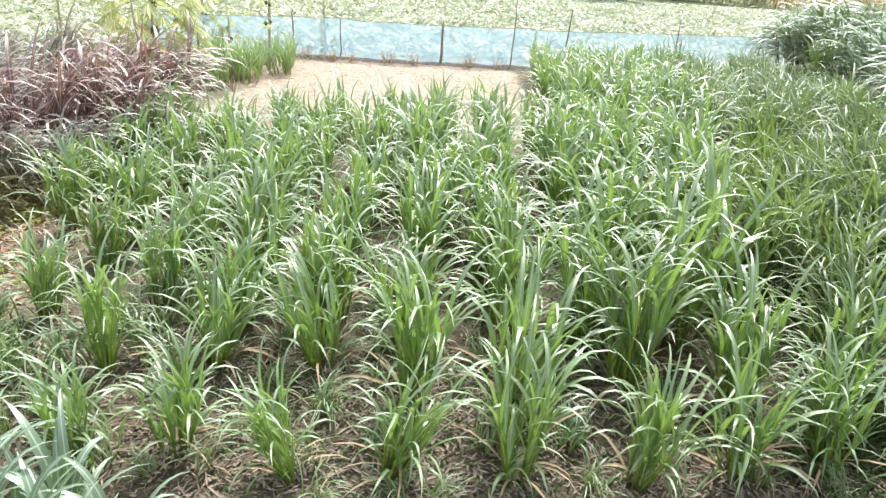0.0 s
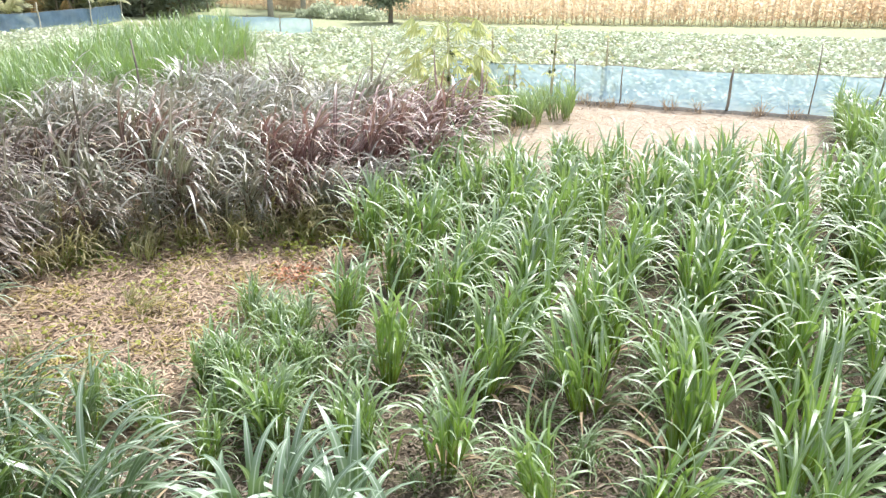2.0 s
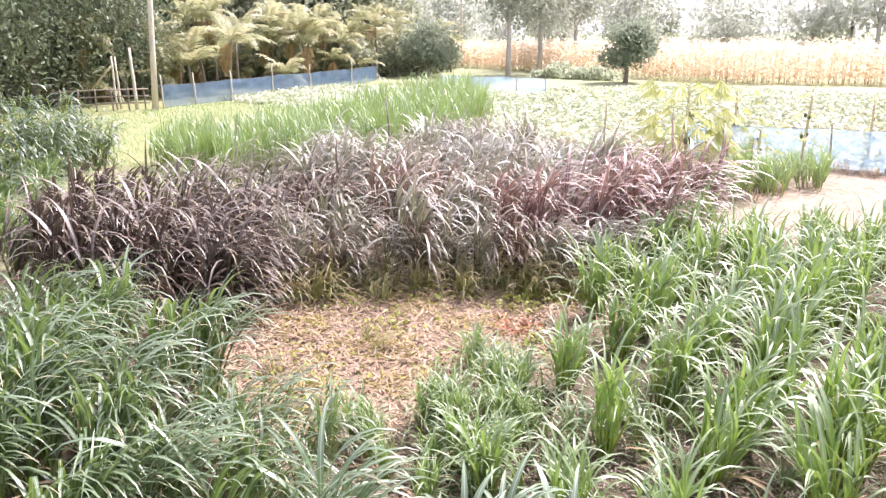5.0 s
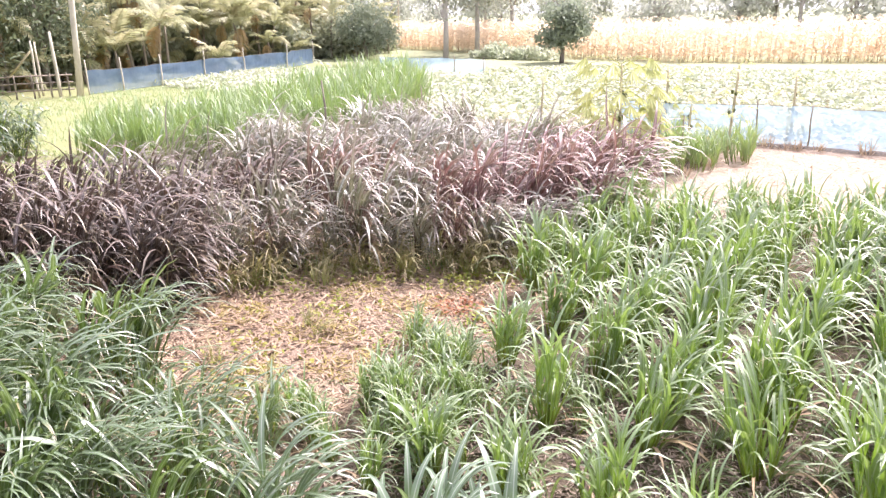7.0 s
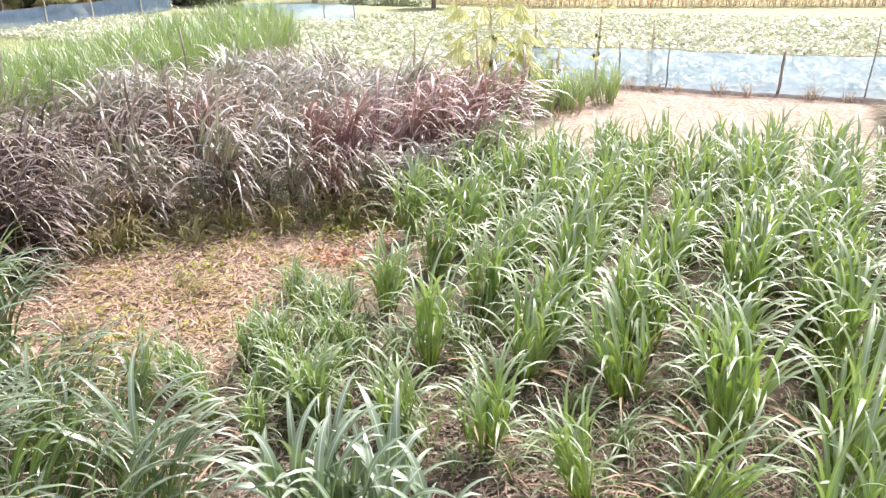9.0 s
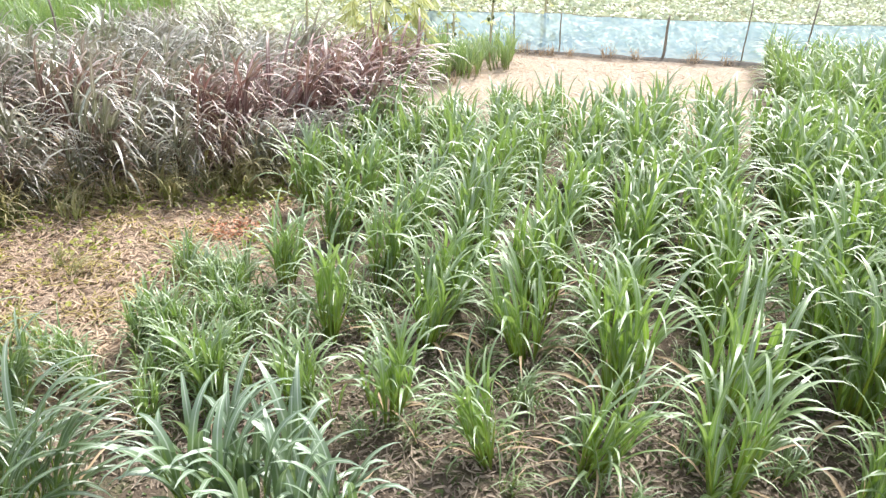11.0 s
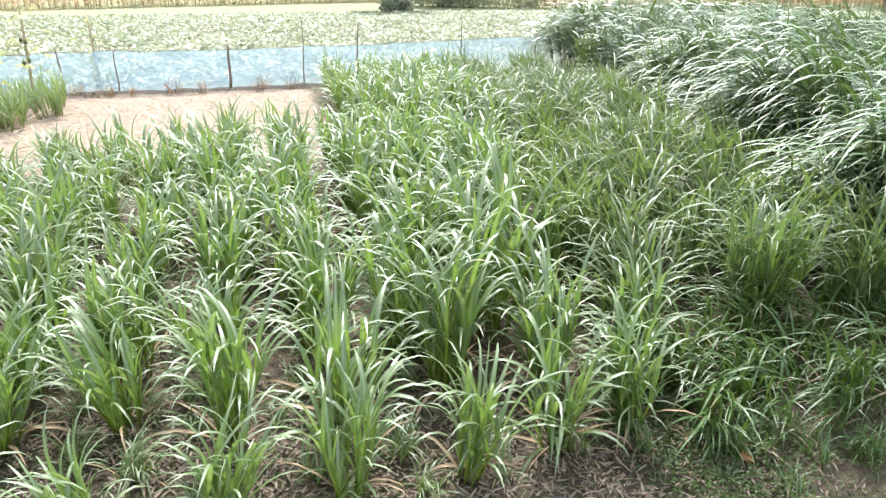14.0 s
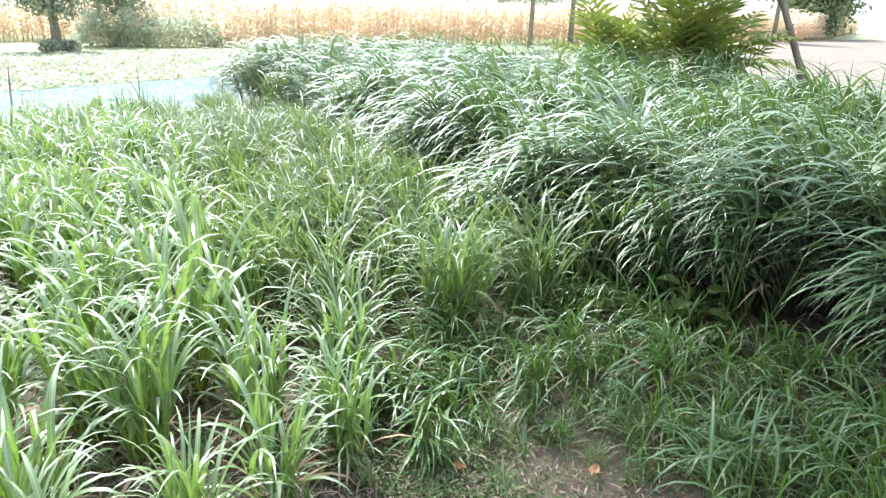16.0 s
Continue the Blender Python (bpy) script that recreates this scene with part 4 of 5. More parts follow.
def papaya(x, y, h, spread, leaves_n, seed, fruit=6, droop=1.0):
    r = random.Random(seed)
    e = thing("papaya_tree", "young papaya with yellow-green drooping leaves and small fruit", "tree", "papaya trees by the fence")
    lean = r.uniform(-0.08, 0.08)
    P = [(x + lean * f, y, h * f - 0.03 * (f == 0)) for f in (0, 0.3, 0.6, 0.85, 1)]
    stem = part("trunk", to_mesh("trunk", *tubes([P], [[0.035, 0.03, 0.028, 0.024, 0.018]], 7), None, M_BAMBOO), e)
    for i in range(leaves_n):
        a, z = i * 2.4 + r.uniform(-0.3, 0.3), h * (0.40 + 0.60 * (i + 1) / leaves_n)
        L = spread * r.uniform(0.6, 1.0)
        up = 0.25 * L if z > 0.85 * h else 0.0
        b = Vector((x + lean * z / h, y, z))
        d = Vector((math.cos(a), math.sin(a), 0))
        tip = b + d * L * 0.75 + Vector((0, 0, up - 0.12 * droop))
        mid = (b + tip) / 2 + Vector((0, 0, 0.10))
        V, F = tubes([[b, mid, tip]], [[0.009, 0.008, 0.006]], 4)
        # deeply lobed blade hanging from the tip
        lobes = 11
        for q in range(lobes):
            ang = (q - (lobes - 1) / 2) * 0.33
            dd = Vector((math.cos(a + ang), math.sin(a + ang), -0.85 * droop - 0.3 * abs(ang))).normalized()
            ll = min(0.48, L * 0.5) * (1 - 0.1 * abs(q - 5))
            side = dd.cross(Vector((0, 0, 1))).normalized() * ll * 0.075
            o = len(V)
            V += [tuple(tip), tuple(tip + dd * ll * 0.5 + side + Vector((0, 0, 0.02))), tuple(tip + dd * ll), tuple(tip + dd * ll * 0.5 - side + Vector((0, 0, 0.02)))]
            F += [(o, o + 1, o + 2, o + 3)]
        part("leaf", to_mesh("leaf", V, F, None, M_PAPAYA, False), e)
    for i in range(fruit):
        a, z = i * 2.1, h * (0.72 if i % 2 else 0.5) + r.uniform(-0.06, 0.06)
        bm = bmesh.new()
        bmesh.ops.create_uvsphere(bm, u_segments=8, v_segments=6, radius=0.036)
        for v in bm.verts:
            v.co.z *= 1.5 - 0.3 * (v.co.z > 0)
            v.co += Vector((x + 0.055 * math.cos(a), y + 0.055 * math.sin(a), z))
        me = bpy.data.meshes.new("fruit")
        bm.to_mesh(me)
        bm.free()
        me.materials.append(M_FRUIT)
        part("fruit", me, stem)
    return e


papaya(-5.6, 13.7, 2.1, 1.15, 64, 1, 12, 0.9)
papaya(-4.06, 15.97, 1.95, 0.6, 12, 2, 4, 0.5)
papaya(-3.2, 18.15, 1.6, 0.45, 7, 3, 3, 0.7)
papaya(-6.0, 17.6, 1.75, 0.8, 18, 4, 3)
papaya(-5.0, 16.2, 1.05, 0.6, 9, 5, 2)
papaya(-9.2, 17.0, 1.35, 0.4, 7, 6, 0, 0.6)

# ---- dry maize ----
r = np.random.default_rng(51)


def maize_model(rr, K):
    h = rr.uniform(1.75, 2.25)
    n = 15
    z = np.linspace(0.08, 0.98, n) * h
    a = np.arange(n) * 3.0 + rr.normal(0, 0.5, n)
    base = np.stack([0 * z, 0 * z, z], -1)
    lv = blades(base, a, np.radians(rr.uniform(20, 60, n)), np.radians(rr.uniform(60, 120, n)), rr.uniform(0.5, 0.95, n), rr.uniform(0.07, 0.125, n), K, 0.2, rr.normal(0, 1.2, n))
    ta = rr.random(5) * 6.28
    tz = np.full((5, 3), 0.0)
    tz[:, 2] = h
    ts = blades(tz, ta, np.radians(rr.uniform(5, 35, 5)), np.radians(rr.uniform(5, 40, 5)), rr.uniform(0.15, 0.3, 5), np.full(5, 0.02), 2, 0.1)
    st = tubes([[(0, 0, 0), (0.01, 0, h * 0.5), (0.02, 0.01, h)]], [[0.02, 0.017, 0.01]], 4)
    V = np.concatenate([lv[0], ts[0]])
    F = np.concatenate([lv[1], ts[1] + len(lv[0])])
    UV = np.concatenate([lv[2], ts[2]])
    return V, F, UV, np.array(st[0]), [f for f in st[1] if len(f) == 4]


maize = [maize_model(np.random.default_rng(60 + i), 3) for i in range(6)]
CORN_FRONT = [(-75, 66), (-45, 55), (-21, 46.3), (-15, 45.0), (-4, 48.6), (9, 53.0), (17.5, 49.5), (18.7, 44.2), (47, 42.6), (92, 41.5), (150, 60)]


def front_y(x):
    for (x0, y0), (x1, y1) in zip(CORN_FRONT, CORN_FRONT[1:]):
        if x0 <= x <= x1:
            return y0 + (y1 - y0) * (x - x0) / (x1 - x0)
    return 60.0


def maize_field(name, rows, label):
    LV, LF, LU, SV, SF = [], [], [], [], []
    o = p = 0
    for depth, gap in rows:
        x = -70.0
        while x < 140:
            x += gap * r.uniform(0.6, 1.4)
            y = front_y(x) + depth + r.normal(0, 0.15)
            V, F, UV, sv, sf = maize[int(r.integers(6))]
            a, s = r.random() * 6.283, r.uniform(0.88, 1.1) * (1.0 + 0.38 * max(0.0, min(1.0, x / 18.0)))
            R = np.array([[math.cos(a), -math.sin(a), 0], [math.sin(a), math.cos(a), 0], [r.normal(0, 0.04), r.normal(0, 0.04), 1]]) * s
            LV.append(V @ R.T + (x, y, 0))
            LF.append(F + o)
            LU.append(UV)
            o += len(V)
            SV.append(sv @ R.T + (x, y, 0))
            SF += [tuple(k + p for k in f) for f in sf]
            p += len(sv)
    e = thing(name, label, "crop", "", "stuff")
    tagged(part("maize_foliage", to_mesh("maize_foliage", np.concatenate(LV), np.concatenate(LF), np.concatenate(LU), M_CORN), e), kind="stuff")
    tagged(part("maize_stems", to_mesh("maize_stems", np.concatenate(SV), SF, None, M_CSTALK), e), kind="stuff")
    return e


maize_field("maize_field", [(0, 0.42), (0.5, 0.42), (1.1, 0.5), (1.9, 0.6), (2.8, 0.7), (3.6, 0.8), (4.5, 0.7), (6.5, 0.8), (9, 0.9), (12, 1.0), (16, 1.1), (21, 1.2), (27, 1.3), (34, 1.4)], "standing dry tan maize crop with withered leaves and tassels")

# ---- trees ----


def crown_points(r, centre, radii, n, clumps, hollow=0.55):
    """Leaf places gathered in clumps over an uneven crown."""
    C = []
    while len(C) < clumps:
        d = Vector((r.gauss(0, 1), r.gauss(0, 1), r.gauss(0, 1))).normalized() * r.uniform(hollow, 1.0)
        C.append((centre[0] + d.x * radii[0], centre[1] + d.y * radii[1], centre[2] + d.z * radii[2]))
    k, out = 0.24 * max(radii), []
    for i in range(n):
        c = C[i % clumps]
        out.append((c[0] + r.gauss(0, k), c[1] + r.gauss(0, k), c[2] + r.gauss(0, k * 0.7)))
    return out, C


def tree(name, label, x, y, h, crown, bottom, trunk_r, seed, mat, leaf=(0.12, 0.3), n=1800, bark=None, group="", clumps=26, lean=(0, 0), slim=0.5):
    r = random.Random(seed)
    e = thing(name, label, "tree" if h > 3 else "shrub", group)
    cz, rz = (h + bottom) / 2, (h - bottom) / 2
    pts, C = crown_points(r, (x + lean[0], y + lean[1], cz), (crown, crown, rz), n, clumps)
    fork = bottom + 0.25 * rz
    T = [(x, y, -0.1), (x + lean[0] * 0.3 + 0.05, y + lean[1] * 0.3, fork * 0.5), (x + lean[0] * 0.7, y + lean[1] * 0.7, fork), (x + lean[0], y + lean[1], fork + rz)]
    stem = part("trunk", to_mesh("trunk", *tubes([T], [[trunk_r * 1.2, trunk_r, trunk_r * 0.85, trunk_r * 0.35]], 8), None, bark or M_BARK), e)
    for i in range(6):
        c = C[i]
        b = Vector(T[2]) * 0.6 + Vector(T[1]) * 0.4 if i % 2 else Vector(T[2])
        m = (b + Vector(c)) / 2 + Vector((0, 0, 0.15 * rz))
        part("limb", to_mesh("limb", *tubes([[b, m, c]], [[trunk_r * 0.45, trunk_r * 0.3, trunk_r * 0.12]], 6), None, bark or M_BARK), stem)
    tagged(part("crown", leaves("crown", "", pts, leaf, mat, seed, "", 0.8, 5, slim), e), kind="stuff")
    return e


mid = "broad tree before the maize, trunk and crown paled for haze"
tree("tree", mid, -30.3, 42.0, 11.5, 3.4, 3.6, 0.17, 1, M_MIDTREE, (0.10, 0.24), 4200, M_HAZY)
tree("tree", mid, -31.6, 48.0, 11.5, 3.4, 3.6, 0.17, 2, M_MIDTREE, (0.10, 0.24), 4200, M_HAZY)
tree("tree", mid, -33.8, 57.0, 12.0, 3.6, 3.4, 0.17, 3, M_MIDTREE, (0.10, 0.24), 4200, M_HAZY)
tree("round_bush", "dense round dark green bush on a short trunk", -21.4, 42.4, 3.7, 1.6, 0.95, 0.14, 4, M_BUSH, (0.06, 0.15), 7000, clumps=40)
tree("round_bush", "dense dark green bush behind the tall grass", -37.0, 41.0, 3.8, 1.9, 0.5, 0.14, 5, M_BUSH, (0.07, 0.16), 5000, clumps=40)
tree("round_bush", "dense dark green bush with a stout trunk in the crop", 8.7, 43.6, 4.8, 2.1, 1.9, 0.24, 6, M_BUSH, (0.07, 0.16), 5000, clumps=36)
tree("round_bush", "dense dark green bush beside the maize", 13.6, 48.5, 5.4, 2.2, 1.7, 0.12, 7, M_BUSH, (0.07, 0.16), 5000, clumps=36)
for i, (x, y, h) in enumerate(((8.2, 43.0, 0.55), (9.4, 43.3, 0.5))):
    tree("shrub", "low shrub at the edge of the crop, paled for haze", x, y, h, 0.5, 0.05, 0.03, 20 + i, M_BANK, (0.06, 0.15), 700, clumps=14, group="shrubs at the crop edge")


def weed_bank(label, line, depth, height, count, seed):
    """Tall rank weeds in a ragged bank along a line of plan points."""
    r = np.random.default_rng(seed)
    pts = []
    while len(pts) < count:
        k = int(r.integers(len(line) - 1))
        f = r.random()
        x, y = (line[k][q] + (line[k + 1][q] - line[k][q]) * f for q in (0, 1))
        y += depth * r.random()
        top = height * (0.55 + 0.75 * noise.noise((x * 0.8, y * 0.8, seed)))
        pts.append((x + r.normal(0, 0.2), y, abs(top) * r.random() ** 0.7))
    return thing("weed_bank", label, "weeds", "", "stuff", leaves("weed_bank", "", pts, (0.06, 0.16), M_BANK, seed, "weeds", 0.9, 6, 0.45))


weed_bank("rank weeds standing before the dry maize, paled for haze", [(10.5, 46.5), (14.2, 45.2), (18.4, 44.0)], 2.5, 3.0, 5500, 61)
weed_bank("low weeds under the trees before the maize, paled for haze", [(-30.0, 44.5), (-26.5, 43.6), (-23.0, 43.4)], 2.0, 1.15, 4000, 62)

rr = random.Random(77)
for i in range(74):
    x = -105 + i * 3.2 + rr.uniform(-2, 2)
    y = 92 + rr.uniform(-6, 22) + 0.10 * abs(x + 20)
    h = rr.uniform(8, 15) if not -12 < x < 4 else rr.uniform(5, 8)
    tree("tree", "distant tree behind the maize, leaves and bark paled for haze", x, y, h, rr.uniform(3.0, 5.0), rr.uniform(0.2, 2.2), 0.25, 100 + i, M_FARTREE, (0.25, 0.55), 850, M_HAZY, group="distant tree line", clumps=26)
for i, (x, y, h, rad) in enumerate(((40.3, 39.4, 9, 0.17), (47.2, 41.5, 9, 0.2), (79, 40.3, 10, 0.24))):
    tree("tree", "slender dark-trunked tree before the maize", x, y, h, 2.4, 4.6, rad, 160 + i, M_TREE, (0.12, 0.3), 1400, group="trees along the path")
for i, (x, y, h) in enumerate(((96, 44, 7), (102, 46, 9), (110, 50, 9), (118, 55, 10))):
    tree("tree", "dark green tree beyond the sandy path", x, y, h, 4.0, 0.6, 0.25, 170 + i, M_TREE, (0.25, 0.5), 1600, group="trees beyond the path")
tree("tree", "leaning brown trunk beside the sandy path", 20.15, 8.52, 9.5, 2.6, 6.0, 0.09, 180, M_TREE, (0.12, 0.3), 1600, lean=(-2.04, 4.4))

# ---- palms ----


def frond_mesh(r, L, leaflets, wid, ll, droop, mat):
    """One palm frond along +x from the origin: rib and leaflets."""
    P, V, F = [], [], []
    for i in range(8):
        f = i / 7
        P.append((L * (f - 0.12 * droop * f ** 3), 0, L * (0.55 * f - 0.62 * droop * f * f)))
    V, F = tubes([P], [[0.022 * (1 - 0.8 * i / 7) for i in range(8)]], 4)
    for i in range(leaflets):
        f = 0.15 + 0.85 * i / leaflets
        a = f * 7
        k = min(6, int(a))
        b = Vector(P[k]).lerp(Vector(P[k + 1]), a - k)
        t = (Vector(P[k + 1]) - Vector(P[k])).normalized()
        for s in (-1, 1):
            l = ll * math.sin(math.pi * (0.15 + 0.8 * f)) * r.uniform(0.8, 1.1)
            d = (t * 0.55 + Vector((0, s, 0.25)) + Vector((0, 0, r.uniform(-0.2, 0.1)))).normalized()
            m, e = b + d * l * 0.5, b + d * l + Vector((0, 0, -0.45 * l * droop))
            w = t * wid * 0.5
            o = len(V)
            V += [tuple(b - w * 0.5), tuple(b + w * 0.5), tuple(m + w), tuple(e), tuple(m - w)]
            F += [(o, o + 1, o + 2, o + 4), (o + 4, o + 2, o + 3)]
    return to_mesh("frond", V, F, None, mat, False)


rp = random.Random(5)
GREENF = [frond_mesh(rp, 1.9, 14, 0.075, 0.68, d, M_PALMGREEN) for d in (0.4, 0.65, 0.95)]
YELLF = [frond_mesh(rp, 1.9, 20, 0.07, 0.55, d, M_PALMLEAF) for d in (0.7, 1.0, 1.3)]
DRYF = [frond_mesh(rp, 1.5, 16, 0.08, 0.5, d, M_PALMDRY) for d in (1.5, 1.8)]


def palm(name, label, x, y, h, fronds, set_, seed, trunk_r=0.09, scale=1.0, dry=1, up=(5, 60), bark=None, group="", lean=None):
    r = random.Random(seed)
    e = thing(name, label, "palm", group)
    lx, ly = lean or (r.uniform(-0.3, 0.3), r.uniform(-0.3, 0.3))
    p = 1 if lean else 2
    T = [(x + lx * f ** p, y + ly * f ** p, h * f - 0.1 * (f == 0)) for f in (0, 0.25, 0.5, 0.75, 1)]
    part("trunk", to_mesh("trunk", *tubes([T], [[trunk_r * 1.25, trunk_r, trunk_r * 0.95, trunk_r * 0.9, trunk_r * 0.6]], 8), None, bark or M_BARK), e)
    for i in range(fronds + dry):
        isdry = i >= fronds
        ob = part("frond", r.choice(DRYF if isdry else set_), e, "hanging brown frond" if isdry else "")
        pitch = r.uniform(35, 60) if isdry else -r.uniform(*up)
        ob.matrix_basis = pose(x + lx, y + ly, h - (0.1 if isdry else 0.0), 0, pitch * 0.9, i * 137.5 + r.uniform(-15, 15)) @ Matrix.Scale(scale * r.uniform(0.85, 1.15), 4)
    return e


for i, (x, y, h, s) in enumerate(((16.9, 13.2, 0.9, 1.3), (17.9, 12.3, 1.0, 1.5), (18.7, 11.3, 0.8, 1.5), (19.0, 10.6, 0.7, 1.2), (18.3, 11.9, 1.3, 1.5), (17.5, 12.9, 0.7, 1.3))):
    palm("areca_palm", "bushy bright green areca palm with feathery fronds", x, y, h, 7, GREENF, 200 + i, 0.06, s * 1.12, 0, (20, 82), None, "areca palms behind the stand")
for i in range(66):
    x = -35.4 - rp.uniform(0, 5) - 0.1 * (i % 44) - (3.5 if i > 43 else 0)
    y = 13 + (i % 44) * (0.8 if i < 44 else 1.5) + rp.uniform(-1, 1)
    palm("areca_palm", "areca palm with yellowish drooping fronds in a dense grove", x, y, rp.uniform(0.6, 3.4) + (2.2 if i > 43 else 0), 10, YELLF, 300 + i, 0.08, rp.uniform(0.95, 1.35), 1 if rp.random() < 0.5 else 0, (-15, 55), None, "areca palm grove")
palm("areca_palm", "tall areca palm with smooth pale trunk", -30.9, 15.8, 10.5, 10, YELLF, 401, 0.125, 1.2, 1, (-10, 60), M_PALE, "", (0.64, 0.52))
for i in range(60):
    x, y = -40.0 - rp.uniform(0, 9) - (6 if i % 2 == 0 else 0), 2 + i * 0.85 + rp.uniform(-1, 1)
    h = rp.uniform(1.8, 3.6) if i % 2 else rp.uniform(9, 13)
    tree("grove_tree" if h > 4 else "grove_shrub", "leafy growth under the palm grove, leaves paled for haze", x - (2 if h > 4 else 0), y, h, rp.uniform(1.6, 2.6) if h < 4 else 3.4, 0.2 if h < 4 else 1.2, 0.08 if h < 4 else 0.2, 420 + i, M_GROVE, (0.12, 0.28) if h < 4 else (0.16, 0.36), 2300, group="grove undergrowth", clumps=24)
for i, (x, y, h) in enumerate(((-23, 3.5, 7.5), (-26, 6.5, 8.5), (-29, 9.5, 8.0), (-33, 12.0, 8.0), (-27, 2.0, 9.0), (-31.5, 12.6, 9.0), (-32.5, 14.4, 8.5), (-34.5, 16.0, 10.0), (-33.4, 17.6, 9.0), (-36.0, 19.5, 10.5))):
    tree("tree", "dark shady tree at the edge of the grove", x - 4, y, h, 2.7, 0.7, 0.18, 470 + i, M_SHADY, (0.07, 0.17), 5200, group="shady trees", clumps=44, slim=0.36)
droopy = Planter(clump_kind("drooping_shrub", "bushy green shrub with narrow drooping leaves beside the lawn", "shrub", "drooping shrubs beside the lawn", DROOPY, (M_DROOP, M_STALK, M_DRY), 4, 820), 31)
for x, y, k in ((-17.6, 6.4, 1.0), (-18.8, 6.6, 1.1), (-18.1, 7.2, 0.95), (-17.0, 5.7, 1.0), (-19.4, 5.8, 1.15), (-18.2, 5.5, 1.1), (-20.2, 7.2, 1.05), (-16.6, 5.2, 0.8), (-19.0, 7.9, 0.8)):
    droopy.put(x, y, k, 0, 5, 210)
for x, y in ((-11.4, 3.6), (-12.2, 4.0), (-13.0, 4.3), (-13.8, 4.6), (-14.7, 5.0), (-10.7, 3.2), (-15.6, 5.3), (-12.6, 3.5), (-14.2, 4.2), (-11.9, 3.2)):
    lush.put(x, y, rp.uniform(0.8, 1.1), 0, 6, 210)

# bamboo rails beside the tall palms
rails = thing("bamboo_fence", "weathered bamboo fence with rails and leaning poles", "fence")
for i in range(6):
    stick("post", rails, -31.6 - 0.25 * i, 15.7 - 0.62 * i, 1.0, 0.035, (0.02, 0), M_STICK)
for z in (0.3, 0.6, 0.9):
    part("rail", to_mesh("rail", *tubes([[(-31.5, 15.9, z), (-32.3, 14.0, z + 0.03), (-33.1, 12.3, z)]], [[0.03] * 3], 6), None, M_STICK), rails)
for x, y, h, lx in ((-31.6, 15.3, 2.7, 0.05), (-32.3, 14.75, 2.35, 0.1), (-32.7, 15.1, 2.3, 0.05)):
    stick("pole", rails, x, y, h, 0.075 if h > 2.5 else 0.05, (lx, 0), M_PALE)
part("pole", to_mesh("pole", *tubes([[(-33.4, 14.2, 0.9), (-32.5, 14.9, 2.0)]], [[0.05, 0.04]], 6), None, M_BAMBOO), rails)
stick("utility_pole", None, -46, 56, 11, 0.10, (0, 0), M_PALE, 0.0, "slender pale pole among the distant trees")
# big unseen tree, added only to throw shade on the corner of the stand
tree("tree", "unseen leafy tree added to shade the corner and tall grass", 9.8, 0.6, 9.4, 2.6, 5.8, 0.22, 500, M_TREE, (0.12, 0.27), 1400, clumps=60, lean=(-3.7, 5.3))

# ---- small things ----
stick("stake", None, 0.19, 6.44, 0.75, 0.014, (0.02, 0), None, 0.01, "thin dark stick standing among the clumps")
bund_V, bund_F = [], []
bund_line = []
for (x0, y0), (x1, y1) in zip(NEAR_LINE, NEAR_LINE[1:]):
    m = max(2, int(math.hypot(x1 - x0, y1 - y0) / 0.18))
    bund_line += [(x0 + (x1 - x0) * i / m, y0 + (y1 - y0) * i / m - 0.12) for i in range(m)]
for i, (x, y) in enumerate(bund_line):
    hgt = 0.06 + 0.05 * noise.noise((i * 0.4, 2, 8))
    for j, (dy, dz) in enumerate(((-0.22, -0.03), (-0.12, 0.6), (0.0, 1.0), (0.12, 0.55), (0.22, -0.03))):
        bund_V.append((x, y + dy + 0.04 * noise.noise((i * 0.6, j, 4)), hgt * dz if dz > 0 else dz))
for i in range(len(bund_line) - 1):
    for j in range(4):
        bund_F.append((i * 5 + j, (i + 1) * 5 + j, (i + 1) * 5 + j + 1, i * 5 + j + 1))
M_EARTH = bark_material("dark_earth", (0.07, 0.058, 0.045), (0.15, 0.122, 0.095), 9.0)
thing("earth_bund", "low dark earth ridge along the foot of the net", "earth ridge", "", "structure", to_mesh("earth_bund", bund_V, bund_F, None, M_EARTH))
dead = Planter(clump_kind("dry_grass_tuft", "small withered straw-coloured grass tuft at the net", "grass tuft", "dry tufts along the net", LOWG, (M_DRY, M_CSTALK, M_DRY), 3, 760), 14)
for x, y in ((-3.6, 17.6), (-3.2, 17.5), (-2.9, 17.6), (-2.5, 17.6), (-1.6, 17.7), (-0.9, 17.7), (0.4, 17.8), (1.1, 17.9), (-4.2, 13.6), (-4.1, 14.6)):
    dead.put(x, y, rp.uniform(0.9, 1.4), 0)


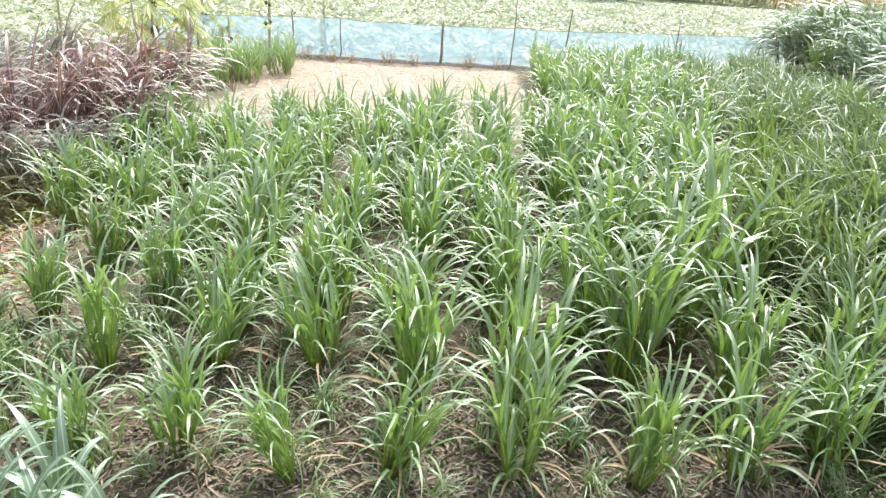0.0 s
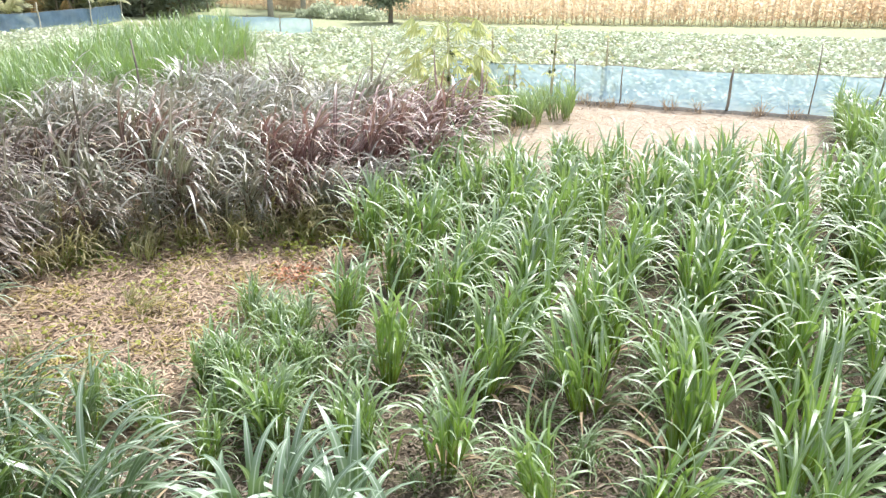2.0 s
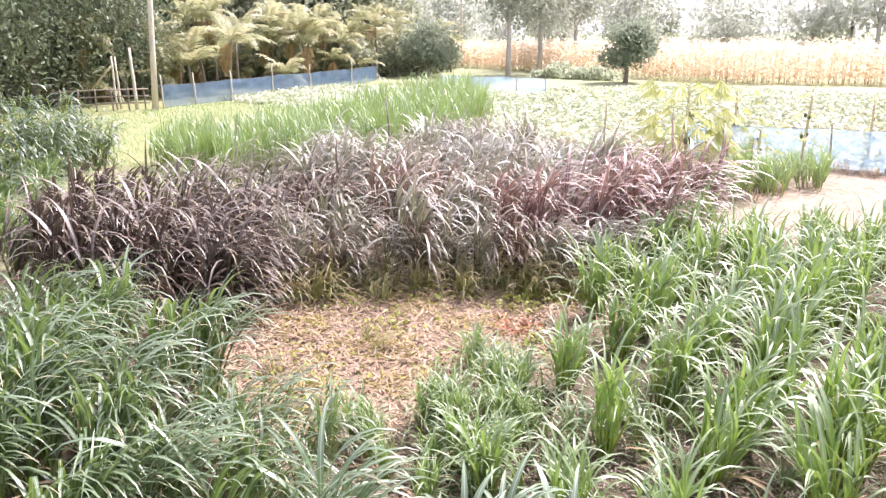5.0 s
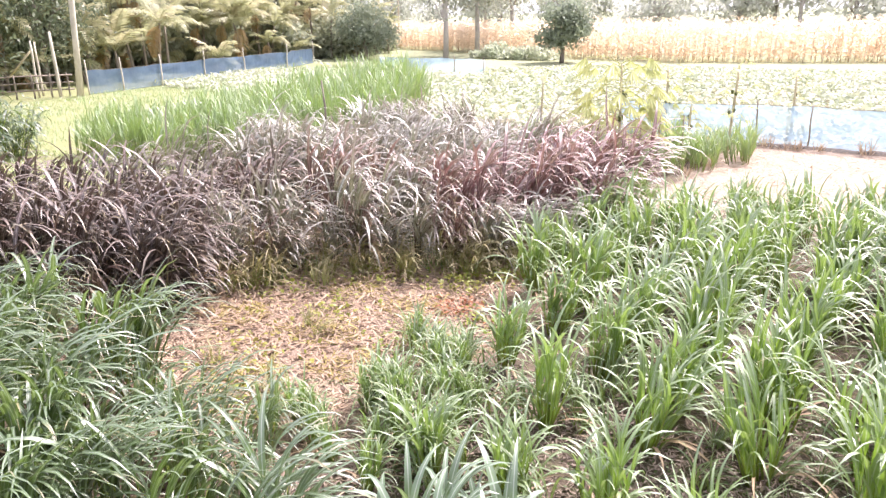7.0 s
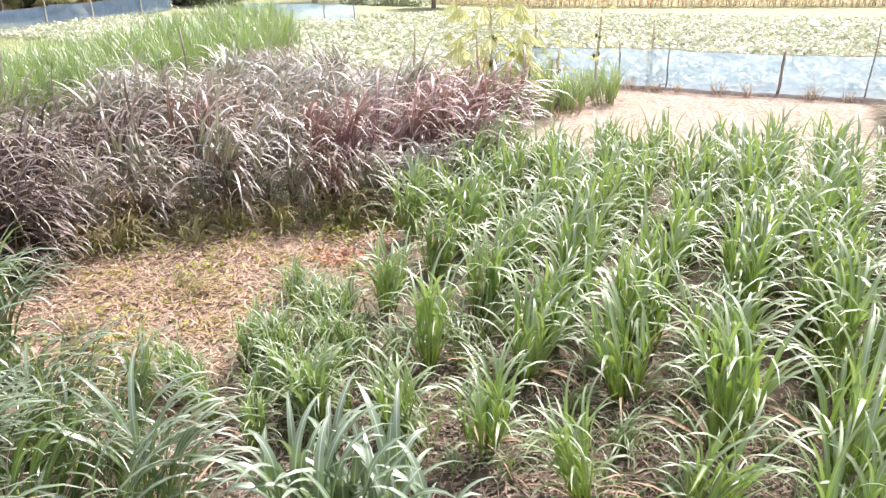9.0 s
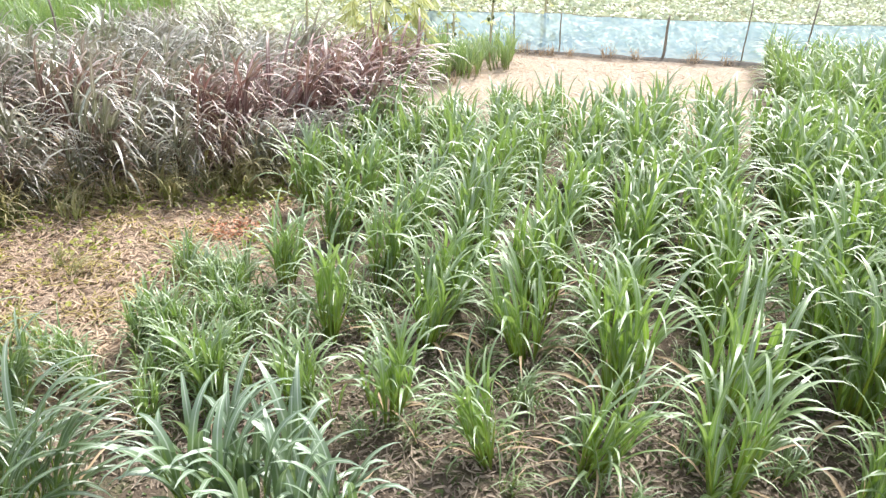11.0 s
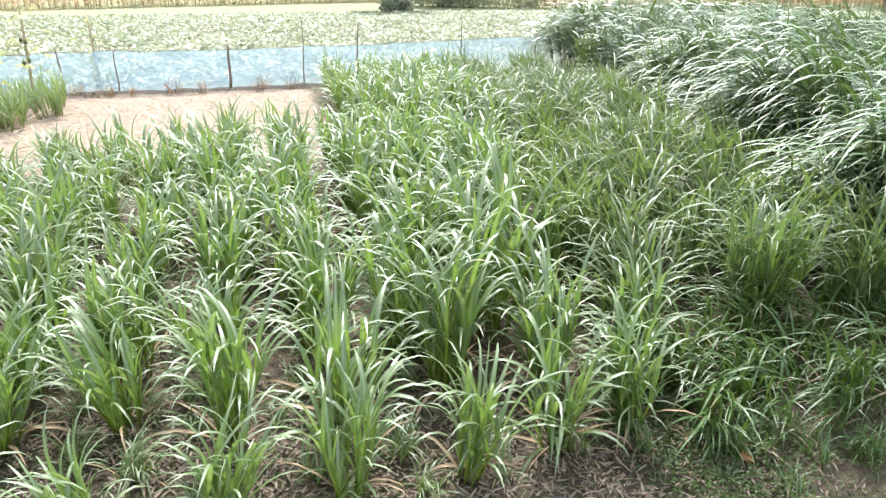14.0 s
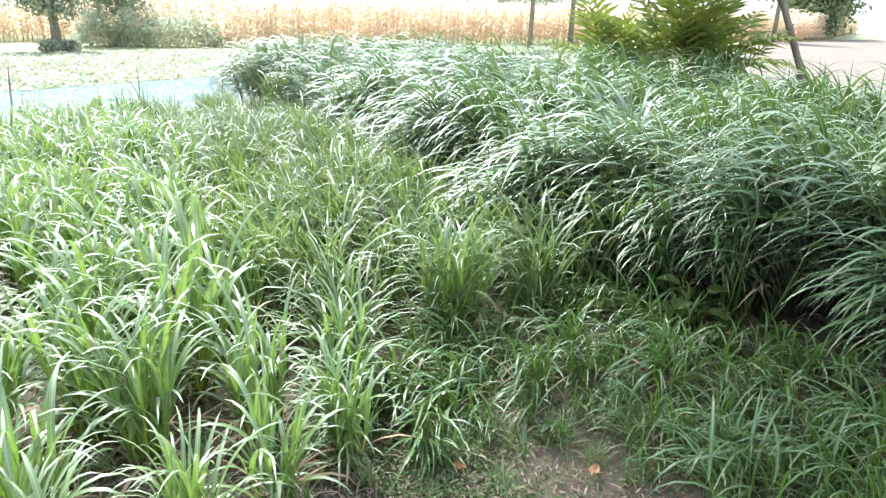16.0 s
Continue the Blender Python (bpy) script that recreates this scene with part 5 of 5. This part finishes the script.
def fallen_leaf(x, y, size, mat, turn, label):
    """A dry curled leaf lying on the soil."""
    bm = bmesh.new()
    n = 8
    rings = []
    for i in range(n + 1):
        f = i / n
        w = size * 0.34 * math.sin(math.pi * min(1, 0.06 + 0.94 * f)) ** 0.8
        z = 0.035 + 0.05 * (f - 0.5) ** 2
        rings.append([bm.verts.new((size * (f - 0.5), w * q, z + 0.035 * abs(q))) for q in (-1, -0.5, 0, 0.5, 1)])
    for a, b in zip(rings, rings[1:]):
        for k in range(4):
            bm.faces.new((a[k], b[k], b[k + 1], a[k + 1]))
    me = bpy.data.meshes.new("fallen_leaf")
    bm.to_mesh(me)
    bm.free()
    me.materials.append(mat)
    me.polygons.foreach_set("use_smooth", [True] * len(me.polygons))
    ob = thing("fallen_leaf", label, "leaf", "fallen leaves", "", me)
    ob.matrix_basis = pose(x, y, 0, 0, 0, turn)
    return ob


M_ORANGE = leaf_material("orange_dead_leaf", (0.42, 0.23, 0.11), (0.36, 0.19, 0.085), (0.45, 0.27, 0.15), 0.7, 0.1)
for x, y, size, turn in ((3.08, 3.2, 0.12, 70), (3.79, 2.62, 0.11, 20), (4.66, 2.12, 0.13, 140), (0.75, 4.75, 0.10, 40), (1.05, 3.95, 0.10, 110)):
    fallen_leaf(x, y, size, M_ORANGE, turn, "orange-brown dead leaf lying on trodden soil")


def broadleaf_plant(x, y):
    e = thing("broadleaf_weed", "small weed with broad round pale green leaves", "weed")
    for i in range(7):
        a, h = i * 2.4, 0.25 + 0.05 * i
        tip = Vector((x + 0.17 * math.cos(a), y + 0.17 * math.sin(a), h))
        stem = part("stem", to_mesh("stem", *tubes([[(x, y, 0), (x + 0.05 * math.cos(a), y + 0.05 * math.sin(a), h * 0.7), tip]], [[0.006, 0.005, 0.004]], 5), None, M_STALK), e)
        V = [tip] + [tip + Vector((0.12 * (math.cos(q) * math.cos(a) - 0.85 * math.sin(q) * math.sin(a)), 0.12 * (math.cos(q) * math.sin(a) + 0.85 * math.sin(q) * math.cos(a)), 0.02 - 0.05 * math.cos(q) ** 2)) + Vector((0.09 * math.cos(a), 0.09 * math.sin(a), 0)) for q in np.linspace(0, 2 * math.pi, 12, endpoint=False)]
        part("leaf", to_mesh("leaf", [tuple(v) for v in V], [(0, 1 + k, 1 + (k + 1) % 12) for k in range(12)], None, M_WEED, False), stem)
    return e


broadleaf_plant(6.25, 3.5)
redp = [(-4.1 + rp.gauss(0, 0.22), 5.85 + rp.gauss(0, 0.14), rp.uniform(0.01, 0.07)) for _ in range(260)]
M_RED = leaf_material("red_weed_leaf", (0.42, 0.16, 0.09), (0.50, 0.24, 0.12), (0.40, 0.20, 0.10), 0.6, 0.15)
thing("red_weeds", "patch of rusty red low weeds on the litter", "weeds", "", "stuff", leaves("red_weeds", "", redp, (0.012, 0.03), M_RED, 55, "weeds"))
